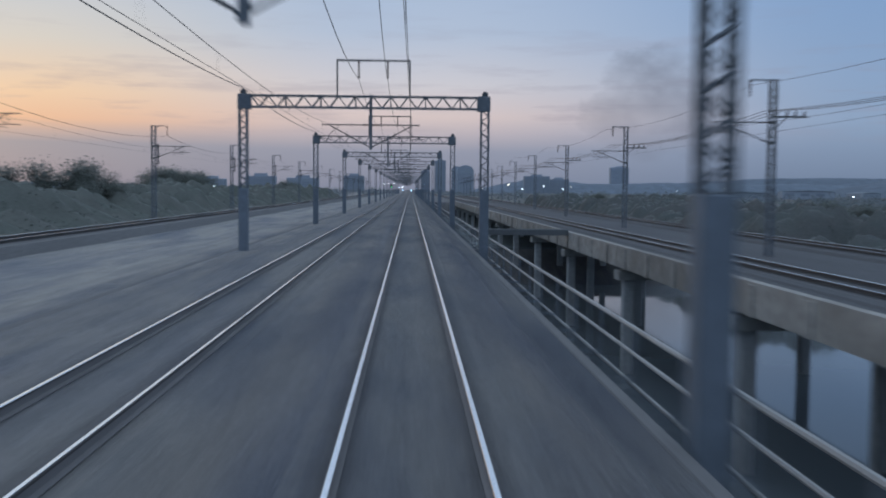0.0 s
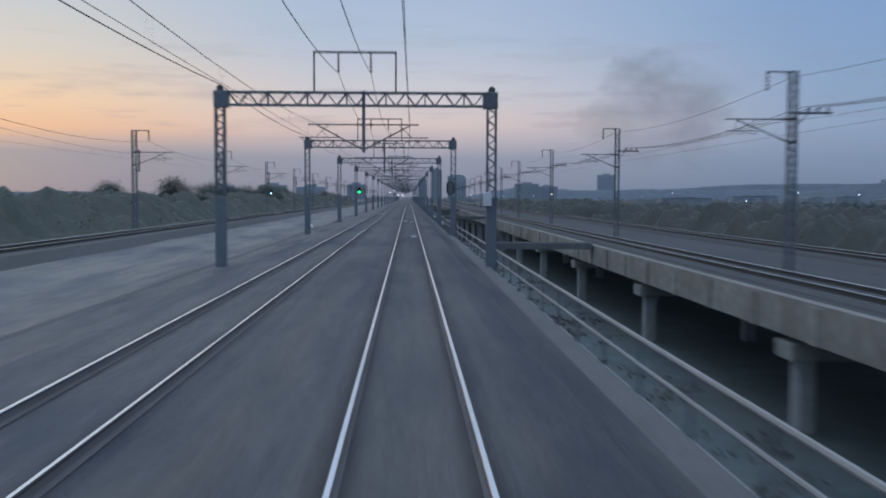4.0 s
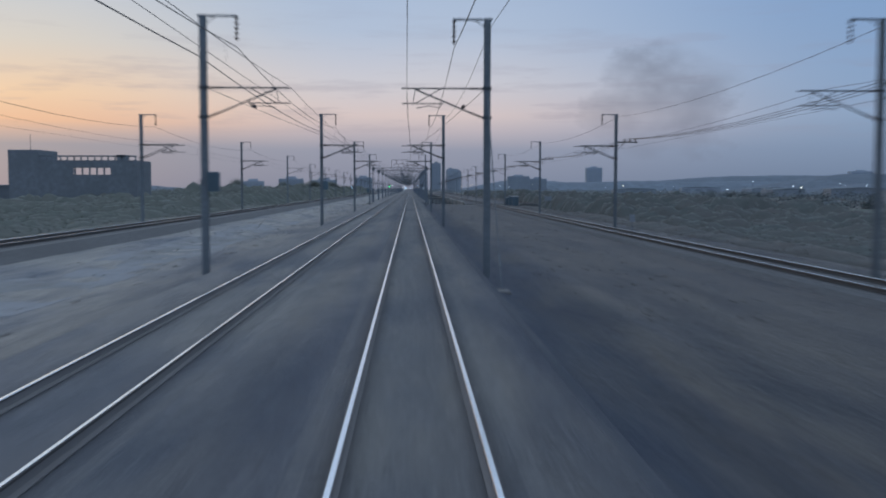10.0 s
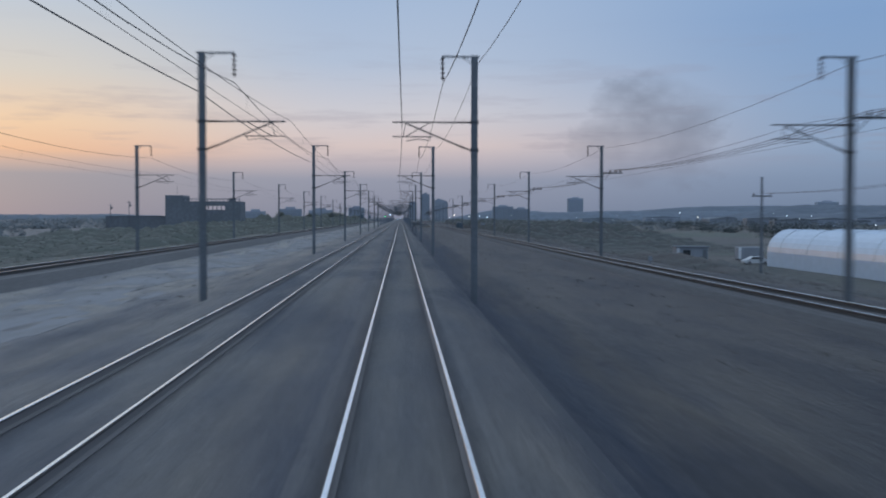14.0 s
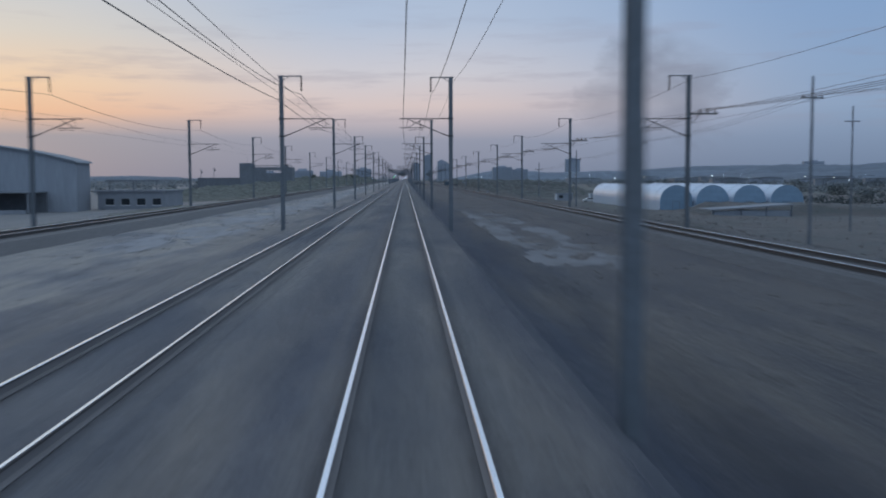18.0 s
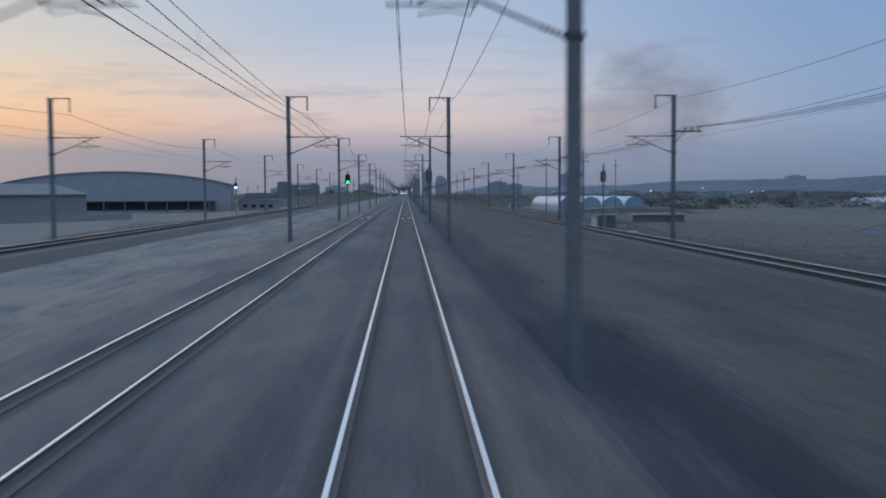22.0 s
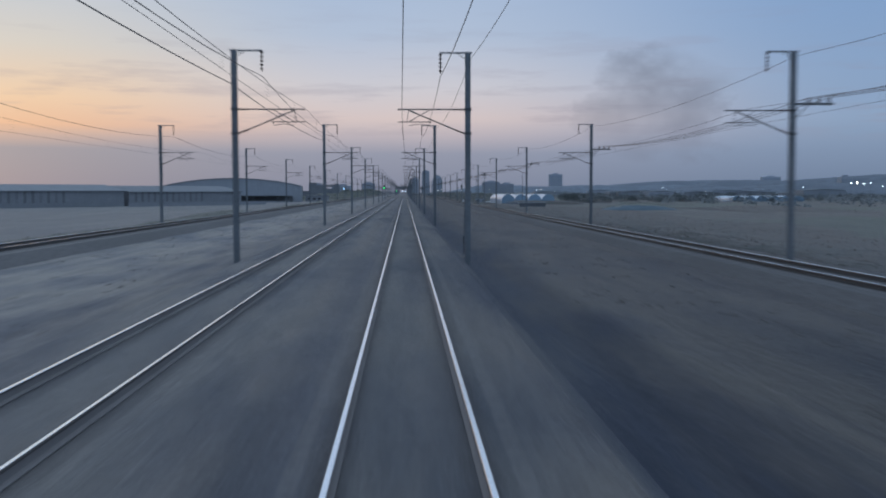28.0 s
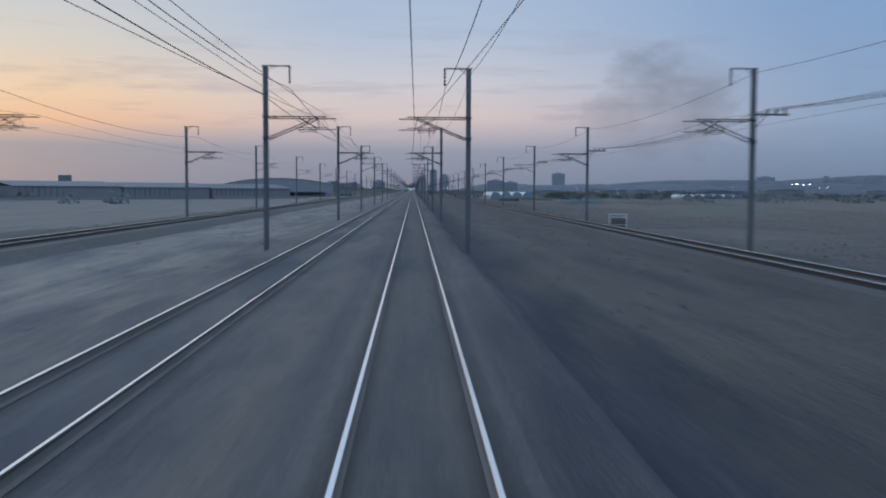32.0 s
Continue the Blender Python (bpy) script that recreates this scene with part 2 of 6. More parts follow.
    crop = n.ramp(ps.outputs[0], [(0.0, (0.088, 0.092, 0.086)), (0.22, (0.074, 0.098, 0.078)), (0.5, (0.106, 0.100, 0.094)), (1.0, (0.096, 0.097, 0.093))])
    # left fields paled further, the same veil painted into the crops
    west = n.ramp(n.math("MULTIPLY_ADD", x, -1 / 30, -0.3, clamp=True), [(0, (0, 0, 0)), (1, (1, 1, 1))])
    crop = n.mix(n.math("MULTIPLY", west, 0.75), crop, (0.205, 0.199, 0.195))
    furrow = n.noise(n.scaled(vec, (1.0, 0.12, 0.0)), 0.2, 4.0, 0.6)
    crop = n.mix(1.0, crop, n.ramp(furrow, [(0.32, (0.72, 0.74, 0.78)), (0.66, (1.2, 1.18, 1.14))]), "MULTIPLY")
    col = n.mix(field, col, crop)
    if stones:
        # ballast darker within 0.22 m of each rail
        near = None
        for r in (-0.7275, 0.7775, -5.2, -3.7):
            d = n.math("SUBTRACT", 1.0, n.math("MULTIPLY", n.math("ABSOLUTE", n.math("ADD", x, -r)), 1 / 0.22), clamp=True)
            near = d if near is None else n.math("MAXIMUM", near, d)
        col = n.mix(n.math("MULTIPLY", n.ramp(near, [(0, (0, 0, 0)), (0.5, (1, 1, 1))]), 0.45), col, (0.085, 0.082, 0.086))
        stone = m.node_tree.nodes.new("ShaderNodeTexVoronoi")
        n.put(stone.inputs["Vector"], vec)
        stone.inputs["Scale"].default_value = 17.0
        sc = m.node_tree.nodes.new("ShaderNodeSeparateColor")
        n.put(sc.inputs[0], stone.outputs["Color"])
        col = n.mix(1.0, col, n.ramp(sc.outputs[0], [(0, (0.7, 0.7, 0.7)), (1, (1.3, 1.3, 1.3))]), "MULTIPLY")
        height = stone.outputs["Distance"]
    else:
        grain = n.noise(n.scaled(vec, (1.0, 0.5, 1.0)), 5.0, 4.0, 0.65)
        col = n.mix(1.0, col, n.ramp(grain, [(0.3, (0.82, 0.82, 0.82)), (0.7, (1.18, 1.18, 1.18))]), "MULTIPLY")
        height = grain
    n.put(b.inputs["Base Color"], col)
    b.inputs["Roughness"].default_value = 0.93
    b.inputs["Specular IOR Level"].default_value = 0.3
    b.inputs["Sheen Weight"].default_value, b.inputs["Sheen Roughness"].default_value = HAZE_SHEEN, 0.16
    k = m.node_tree.nodes.new("ShaderNodeBump")
    k.inputs["Strength"].default_value = 0.7
    k.inputs["Distance"].default_value = 0.03 if stones else 0.08
    n.put(k.inputs["Height"], height)
    n.put(b.inputs["Normal"], k.outputs[0])
    return m


GROUND = lineside_material("dry_grass_and_soil", False)
BALLAST_MAIN = lineside_material("main_line_ballast", True)
# far-left bed paled to match the veil in the left ground
PALE_BED = material("veil_paled_ballast", (0.172, 0.168, 0.168), 0.93, 0.0, 0.2, 9.0, 0.4, 0.4, stretch=(1.0, 0.15, 1.0))
BALLAST = material("dusty_ballast", (0.10, 0.10, 0.105), 0.93, 0.0, 0.25, 9.0, 0.4, 0.4, stretch=(1.0, 0.15, 1.0))


# ---- mesh writing ----
class Form:
    """Collects boxes, bars and turned shapes into one mesh."""

    def __init__(self):
        self.v, self.f = [], []

    def add(self, vs, fs):
        o = len(self.v)
        self.v += [tuple(p) for p in vs]
        self.f += [tuple(i + o for i in q) for q in fs]
        return self

    def box(self, x0, x1, y0, y1, z0, z1):
        vs = [(x, y, z) for z in (z0, z1) for y in (y0, y1) for x in (x0, x1)]
        return self.add(vs, [(0, 2, 3, 1), (4, 5, 7, 6), (0, 1, 5, 4), (2, 6, 7, 3), (0, 4, 6, 2), (1, 3, 7, 5)])

    def soft_box(self, x0, x1, y0, y1, z0, z1, b):
        """A box with chamfered upright and top edges."""
        ring = [(x0 + b, y0), (x1 - b, y0), (x1, y0 + b), (x1, y1 - b), (x1 - b, y1), (x0 + b, y1), (x0, y1 - b), (x0, y0 + b)]
        cx, cy = (x0 + x1) / 2, (y0 + y1) / 2
        sx, sy = 1 - 2 * b / (x1 - x0), 1 - 2 * b / (y1 - y0)
        top = [(cx + (x - cx) * sx, cy + (y - cy) * sy) for x, y in ring]
        vs = [(x, y, z0) for x, y in ring] + [(x, y, z1 - b) for x, y in ring] + [(x, y, z1) for x, y in top]
        fs = [tuple(range(7, -1, -1)), tuple(range(16, 24))]
        for k in (0, 8):
            fs += [(k + i, k + (i + 1) % 8, k + 8 + (i + 1) % 8, k + 8 + i) for i in range(8)]
        return self.add(vs, fs)

    def bar(self, a, b, r, sides=6, r2=None):
        """A round bar from a to b."""
        a, b = Vector(a), Vector(b)
        d = (b - a).normalized()
        u = d.cross(Vector((0, 0, 1)) if abs(d.z) < 0.9 else Vector((1, 0, 0))).normalized()
        w = d.cross(u)
        r2 = r if r2 is None else r2
        vs = []
        for p, q in ((a, r), (b, r2)):
            vs += [p + (u * math.cos(2 * math.pi * i / sides) + w * math.sin(2 * math.pi * i / sides)) * q for i in range(sides)]
        fs = [(i, (i + 1) % sides, sides + (i + 1) % sides, sides + i) for i in range(sides)]
        fs += [tuple(range(sides - 1, -1, -1)), tuple(range(sides, 2 * sides))]
        return self.add(vs, fs)

    def run(self, pts, r, sides=5):
        """A bar through many points."""
        pts = [Vector(p) for p in pts]
        vs = []
        for i, p in enumerate(pts):
            d = (pts[min(i + 1, len(pts) - 1)] - pts[max(i - 1, 0)]).normalized()
            u = d.cross(Vector((0, 0, 1)) if abs(d.z) < 0.9 else Vector((1, 0, 0))).normalized()
            w = d.cross(u)
            vs += [p + (u * math.cos(2 * math.pi * (k + 0.5) / sides) + w * math.sin(2 * math.pi * (k + 0.5) / sides)) * r for k in range(sides)]
        fs = [(i * sides + k, i * sides + (k + 1) % sides, (i + 1) * sides + (k + 1) % sides, (i + 1) * sides + k) for i in range(len(pts) - 1) for k in range(sides)]
        fs += [tuple(range(sides - 1, -1, -1)), tuple((len(pts) - 1) * sides + k for k in range(sides))]
        return self.add(vs, fs)

    def turned(self, prof, at=(0, 0, 0), sides=12):
        """Turned about the upright axis; prof: radius, height."""
        x, y, z = at
        vs = [(x + r * math.cos(2 * math.pi * i / sides), y + r * math.sin(2 * math.pi * i / sides), z + h) for r, h in prof for i in range(sides)]
        fs = [(k * sides + i, k * sides + (i + 1) % sides, (k + 1) * sides + (i + 1) % sides, (k + 1) * sides + i) for k in range(len(prof) - 1) for i in range(sides)]
        fs += [tuple(range(sides - 1, -1, -1)), tuple((len(prof) - 1) * sides + i for i in range(sides))]
        return self.add(vs, fs)

    def loft(self, section, ys, at=lambda y: (0.0, 0.0)):
        """An x-z outline swept along y."""
        n = len(section)
        vs = []
        for y in ys:
            dx, dz = at(y)
            vs += [(x + dx, y, z + dz) for x, z in section]
        fs = [(k * n + i, k * n + (i + 1) % n, (k + 1) * n + (i + 1) % n, (k + 1) * n + i) for k in range(len(ys) - 1) for i in range(n)]
        fs += [tuple(range(n)), tuple((len(ys) - 1) * n + i for i in range(n - 1, -1, -1))]
        return self.add(vs, fs)

    def mesh(self, name, mat):
        me = bpy.data.meshes.new(name)
        me.from_pydata(self.v, [], self.f)
        me.update()
        bm = bmesh.new()
        bm.from_mesh(me)
        bmesh.ops.recalc_face_normals(bm, faces=bm.faces)
        bm.to_mesh(me)
        bm.free()
        for m in (mat if isinstance(mat, (list, tuple)) else [mat]):
            me.materials.append(m)
        return me


def thing(name, label, category, at=(0, 0, 0), group="", kind="", turn=0):
    e = new(name)
    e.empty_display_size = 0.3
    e.matrix_basis = pose(*at, 0, 0, turn)
    return tagged(e, label, category, group, kind)


def part(name, form, mat, parent, label=""):
    ob = new(name, form.mesh(name, mat) if isinstance(form, Form) else form)
    ob.parent = parent
    if label:
        ob["label"] = label
    return ob


def solid(name, form, mat, label, category="", group="", kind=""):
    return tagged(new(name, form.mesh(name, mat)), label, category, group, kind)


def smooth(a, b, v):
    k = min(1.0, max(0.0, (v - a) / (b - a)))
    return k * k * (3 - 2 * k)


# ---- plan ----
BRIDGE_A, BRIDGE_B = -163.0, 266.0  # the hollow that the line crosses
TRACKS = {"own": 0.025, "next": -4.475}
ROWS = [-194.7, -246.0, -297.3, -346.8, -398.4, -449.3, -499.1, -540.6, -585.7, -631.4, -681.9, -731.7, -781.5, -831.0,
        -880.0, -929.1, -980.5, -1030.8, -1081.8, -1127.2, -1177.7, -1229.0]
DOUBLE = (-246.0, -297.3, -1127.2, -1177.7)
GANTRIES = [-147.7 + 40.1 * k for k in range(24)]


def far_left_x(y):
    """Centre of the single line on the far left."""
    return -20.0 - 0.5 * smooth(-330, -120, y)


def next_shift(y):
    """How far the neighbouring track runs off its usual line."""
    return float(np.interp(y, (-1185, -1065, -900, -760, -560, -430, -330, -190, -60, 0), (-0.07, -0.15, -0.08, -0.01, 0.0, 0.04, 0.14, 0.2, 0.34, 0.33)))


def hollow(y):
    return smooth(BRIDGE_A - 5, BRIDGE_A + 3, y) * (1 - smooth(BRIDGE_B - 3, BRIDGE_B + 5, y))


PROFILE = [(-5000, -3.6), (-70, -3.4), (-34, -2.6), (-26.5, -0.85), (-17.5, -0.75), (-12, -0.95), (-8.2, -0.82), (2.9, -0.80), (3.5, -1.0), (4.4, -1.05), (5.2, -0.82), (8.5, -1.0),
           (12.5, -1.05), (19.8, -1.0), (22.5, -1.25), (31.5, -4.9), (46, -5.4), (5000, -6.0)]


def ground_z(x, y):
    k = 1
    while k < len(PROFILE) - 1 and PROFILE[k][0] < x:
        k += 1
    (xa, za), (xb, zb) = PROFILE[k - 1], PROFILE[k]
    z = za + (zb - za) * min(1.0, max(0.0, (x - xa) / (xb - xa)))
    h = hollow(y)
    if h and -9.4 < x < 75:
        d = smooth(-9.4, -7.6, x) * (1 - smooth(58, 75, x))
        z = z + (min(z, -5.0 - 4.3 * smooth(6, 24, y) * (1 - smooth(100, 125, y))) - z) * h * d
    wob = 0.10 * noise.noise((x * 0.23, y * 0.07, 3.1)) + 0.05 * noise.noise((x * 0.9, y * 0.4, 7.7))
    if abs(x) > 120:
        wob += 1.5 * noise.noise((x * 0.004, y * 0.004, 1.0))
    near = smooth(8.0, 9.5, abs(x + 2.2)) * (1 - smooth(12.8, 13.4, x) * (1 - smooth(18.6, 19.2, x)))
    return z + wob * near


xs = sorted({-5000, -3000, -1800, -1000, -600, -350, -220, -150, -110, *range(-90, -27, 4), *np.arange(-27, 31, 0.75).tolist(), *range(31, 80, 4), 95, 130, 180, 260,
             400, 700, 1200, 2000, 3200, 5000})
ys = sorted({-5000, -3200, -2200, -1700, -1450, *range(-1350, 330, 6), *[BRIDGE_A + d for d in (-5, -3.5, -2, -0.5, 1, 3)],
             *[BRIDGE_B + d for d in (-3, -1, 1, 3, 5)], 360, 420, 500, 620, 800, 1100, 1600, 2400, 3500, 5000})
gv = [(x, y, ground_z(x, y)) for y in ys for x in xs]
nx = len(xs)
gf = [(r * nx + c, r * nx + c + 1, (r + 1) * nx + c + 1, (r + 1) * nx + c) for r in range(len(ys) - 1) for c in range(nx - 1)]
gm = bpy.data.meshes.new("ground")
gm.from_pydata(gv, [], gf)
gm.materials.append(GROUND)
for p in gm.polygons:
    p.use_smooth = True
tagged(new("ground", gm), "dry grass, soil and fields beside the railway at dusk", "ground", kind="structure")

# ---- tracks ----
Y0, Y1 = -1330.0, 2300.0
steps = [Y0 + (Y1 - Y0) * k / 90 for k in range(91)]


def bed(name, x0, x1, top, foot, shift=lambda y: (0.0, 0.0), label="grey ballast bed with sloping shoulders", mat=None):
    f = Form().loft([(x0 - 0.75, foot), (x0, top), (x0 + 0.5, top + 0.03), (x1 - 0.5, top + 0.03), (x1, top), (x1 + 0.75, foot)], steps, shift)
    return solid(name, f, mat or BALLAST, label, "ballast", kind="structure")


bed("track_bed", -6.75, 2.25, -0.215, -0.85, mat=BALLAST_MAIN)
bed("track_bed_2", -1.75, 1.75, -0.22, -1.0, lambda y: (far_left_x(y), 0.0), mat=PALE_BED)
RIGHT_X, RIGHT_Z = 16.15, -0.52


def right_rise(y):
    """The single track on the right climbs a little in the later part."""
    return 0.11 - 0.21 * smooth(-590, -430, y)


bed("track_bed_3", RIGHT_X - 1.7, RIGHT_X + 1.7, RIGHT_Z - 0.215, RIGHT_Z - 0.75, lambda y: (0.0, right_rise(y)))


def line(x, z=0.0, shift=lambda y: (0.0, 0.0), group="rails", web_mat=None, deep=0.03):
    """Two rails, each with a bright head over a rusty web and foot."""
    for side in (-1, 1):
        c = x + side * 0.7525
        r = thing("rail", "worn steel rail with bright polished head", "rail", group=group)
        head = [(c - 0.035, z - 0.035), (c + 0.035, z - 0.035), (c + 0.035, z - 0.012), (c + 0.03, z - 0.002), (c - 0.03, z - 0.002), (c - 0.035, z - 0.012)]
        wide = 0.024 if x == TRACKS["own"] else 0.016 if x == TRACKS["next"] else 0.018
        g = -side  # the gauge side is polished as well
        band = [(c - g * wide, z - 0.004), (c - g * (wide - 0.003), z), (c + g * 0.03, z), (c + g * 0.0365, z - 0.008), (c + g * 0.0365, z - deep), (c + g * 0.03, z - deep), (c + g * 0.03, z - 0.006)]
        web = [(c - 0.07, z - 0.172), (c + 0.07, z - 0.172), (c + 0.07, z - 0.16), (c + 0.012, z - 0.14), (c + 0.012, z - 0.037), (c - 0.012, z - 0.037), (c - 0.012, z - 0.14),
               (c - 0.07, z - 0.16)]
        # next track's head takes the dark copy: shadow beside its bright line painted in
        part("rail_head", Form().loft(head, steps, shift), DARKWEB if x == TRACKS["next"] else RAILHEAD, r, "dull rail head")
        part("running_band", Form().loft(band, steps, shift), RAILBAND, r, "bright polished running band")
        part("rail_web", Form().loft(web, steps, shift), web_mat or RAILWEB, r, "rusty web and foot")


line(TRACKS["own"])
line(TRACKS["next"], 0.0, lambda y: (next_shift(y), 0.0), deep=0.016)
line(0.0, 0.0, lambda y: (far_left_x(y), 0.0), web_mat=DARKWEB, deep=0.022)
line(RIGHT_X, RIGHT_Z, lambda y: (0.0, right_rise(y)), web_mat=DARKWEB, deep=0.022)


def sleeper_form(x, y, z):
    """One tapered concrete sleeper, lower in its middle."""
    sec = [(-1.25, 0.10), (-0.45, 0.135), (0.45, 0.135), (1.25, 0.10)]
    f = Form()
    vs = []
    for sx, w in sec:
        top = z - 0.178 - (0.03 if abs(sx) < 0.5 else 0.0)
        vs += [(x + sx, y - w, z - 0.36), (x + sx, y + w, z - 0.36), (x + sx, y + w * 0.8, top), (x + sx, y - w * 0.8, top)]
    fs = [(k * 4 + i, k * 4 + (i + 1) % 4, k * 4 + 4 + (i + 1) % 4, k * 4 + 4 + i) for k in range(3) for i in range(4)]
    fs += [(3, 2, 1, 0), (12, 13, 14, 15)]
    return f.add(vs, fs)


def sleepers(x, z, y0, y1, shift, label, rise=lambda y: 0.0):
    f = Form()
    y = y0
    while y < y1:
        if not (label == "own" and NEAR_A <= y < NEAR_B):
            g = sleeper_form(x + shift(y), y, z + rise(y))
            f.add(g.v, g.f)
        y += 0.6
    me = bpy.data.meshes.new("sleepers")
    me.from_pydata(f.v, [], f.f)
    me.materials.append(SLEEPER)
    tagged(new("sleepers", me), "row of grey concrete sleepers sunk in ballast", "sleepers", kind="stuff")


NEAR_A, NEAR_B = -760.0, -590.2
sleepers(TRACKS["own"], 0.0, -1300.0, 240.0, lambda y: 0.0, "own")
sleepers(TRACKS["next"], 0.0, -1300.0, 240.0, next_shift, "next")
sleepers(0.0, 0.0, -1300.0, 120.0, far_left_x, "left")
sleepers(RIGHT_X, RIGHT_Z, -1300.0, 120.0, lambda y: 0.0, "right", right_rise)


# ---- masts, arms and gantries ----
def insulator(f, a, b, n=5, r=0.085):
    """Ribbed string from a to b."""
    a, b = Vector(a), Vector(b)
    f.bar(a, b, 0.03, 6)
    for k in range(n):
        p = a.lerp(b, (k + 0.5) / n)
        d = (b - a).normalized() * 0.03
        f.bar(p - d, p + d, r, 8, r * 0.55)
    return f


def upright(ring, z0, z1):
    """An x-y outline drawn up from z0 to z1."""
    n = len(ring)
    return Form().add([(x, y, z0) for x, y in ring] + [(x, y, z1) for x, y in ring], [(i, (i + 1) % n, n + (i + 1) % n, n + i) for i in range(n)] + [tuple(range(n, 2 * n)), tuple(range(n - 1, -1, -1))])


def arm(mast, s, dy=0.0, dz=0.0, reach=3.15):
    """The hinged bracket that holds the wires: s is the side it reaches to."""
    x0 = s * 0.14
    z_top, z_low, z_reg = 6.46 + dz, 5.34 + dz, 5.88 + dz
    br = part("cantilever", Form().bar((x0 + s * 0.5, dy, z_top), (x0 + s * reach, dy, z_top), 0.034), TUBE, mast, "slim steel tube bracket")
    part("insulator", insulator(Form(), (x0, dy, z_top), (x0 + s * 0.55, dy, z_top), 5, 0.058), PORCELAIN, br)
    part("insulator", insulator(Form(), (x0, dy, z_low), (x0 + s * 0.5, dy, z_low + 0.19), 5, 0.058), PORCELAIN, br)
    part("diagonal_tube", Form().bar((x0 + s * 0.5, dy, z_low + 0.19), (x0 + s * 2.62, dy, z_top - 0.04), 0.034), TUBE, br)
    reg = Form().bar((x0 + s * 1.55, dy, z_reg), (x0 + s * reach, dy, z_reg), 0.024)
    reg.bar((x0 + s * 1.65, dy, z_top - 0.02), (x0 + s * 2.6, dy, z_reg + 0.02), 0.02).bar((x0 + s * 2.72, dy, z_reg), (x0 + s * 2.62, dy, z_top), 0.014)
    part("registration_tube", reg, TUBE, br)
    part("steady_arm", Form().run([(x0 + s * 1.62, dy, z_reg - 0.02), (x0 + s * 1.66, dy, z_reg - 0.16), (x0 + s * 2.1, dy, z_reg - 0.09), (x0 + s * 2.6, dy, z_reg - 0.17)], 0.016), TUBE, br)
    return br


def mast(s, top=8.65, arms=1, feeders=False, base=-0.85, lattice=False, name="catenary_mast", post=False):
    """A steel mast whose brackets reach to side s; feeders: a cross arm with pin insulators on the other side."""
    label = ("grey lattice steel mast" if lattice else "grey steel H-beam mast") + " with tube bracket and insulators"
    if arms > 1:
        label = "grey steel H-beam mast with two tube brackets side by side"
    if feeders:
        label = label.replace("insulators", "wide cross arm")
    m = thing(name, label, "mast", group="overhead line masts")
    f = Form()
    if lattice:
        w = 0.17
        z, k = base + 0.2, 1
        while z < top - 0.4:
            for y in (-w, w):
                f.bar((-w * k, y, z), (w * k, y, z + 0.36), 0.016, 4)
            for x in (-w, w):
                f.bar((x, -w * k, z), (x, w * k, z + 0.36), 0.016, 4)
            z, k = z + 0.36, -k
        col = part("lacing", f, LATTICE, m, "zigzag lacing bars")
        col["kind"] = "stuff"
        for x in (-w, w):
            for y in (-w, w):
                part("corner_angle", Form().box(x - 0.035, x + 0.035, y - 0.035, y + 0.035, base, top), LATTICE, m)
    else:
        part("column", upright([(-0.125, -0.125), (0.125, -0.125), (0.125, -0.105), (0.085, -0.1), (0.085, 0.1), (0.125, 0.105), (0.125, 0.125), (-0.125, 0.125), (-0.125, 0.105), (-0.085, 0.1), (-0.085, -0.1), (-0.125, -0.105)],
                               base - 0.4, top), STEEL, m)
    part("top_bracket", Form().box(min(-s * 0.2, s * 1.33), max(-s * 0.2, s * 1.33), -0.04, 0.04, top - 0.07, top).bar((s * 0.12, 0, top - 0.3), (s * 0.5, 0, top - 0.05), 0.02, 5), STEEL, m)
    part("hanging_insulator", insulator(Form(), (s * 1.28, 0, top - 0.05), (s * 1.28, 0, top - 0.98), 5, 0.10), PORCELAIN, m, "dark ribbed insulator string")
    for z in (5.28, 6.4):
        part("band", Form().box(-0.16, 0.16, -0.16, 0.16, z, z + 0.12), TUBE, m)
    if post:  # bracket held off the mast by a short post
        g = Form().box(s * 0.42 - 0.06, s * 0.42 + 0.06, -0.06, 0.06, 4.75, 6.68)
        for z in (4.85, 6.53):
            g.box(min(0.1 * s, 0.42 * s), max(0.1 * s, 0.42 * s), -0.04, 0.04, z - 0.04, z + 0.04)
        part("bracket_post", g, TUBE, m)
    if arms == 1:
        arm(m, s, reach=3.15 if not post else 3.3)
    else:
        arm(m, s, -0.4, 0.0)
        arm(m, s, 0.4, -0.05, 3.6)
        for z in (5.18, 6.42):
            part("spreader", Form().box(-0.05, 0.05, -0.45, 0.45, z, z + 0.08), TUBE, m)
    if feeders:
        c = part("cross_arm", Form().box(min(0, -s * 1.95), max(0, -s * 1.95), -0.045, 0.045, 6.72, 6.82).bar((-s * 0.12, 0, 6.07), (-s * 0.75, 0, 6.72), 0.025, 5), TUBE, m)
        for d in (0.8, 1.28, 1.76):
            g = Form().turned([(0.02, 0), (0.09, 0.04), (0.05, 0.09), (0.08, 0.13), (0.045, 0.18), (0.06, 0.22), (0.02, 0.26)], (-s * d, 0, 6.82), 8)
            part("pin_insulator", g, PORCELAIN, c)
    return m


SLEEVE = material("blue_grey_plate_steel", (0.16, 0.185, 0.22), 0.6, 0.1, 0.15, 3.0, 0.5)


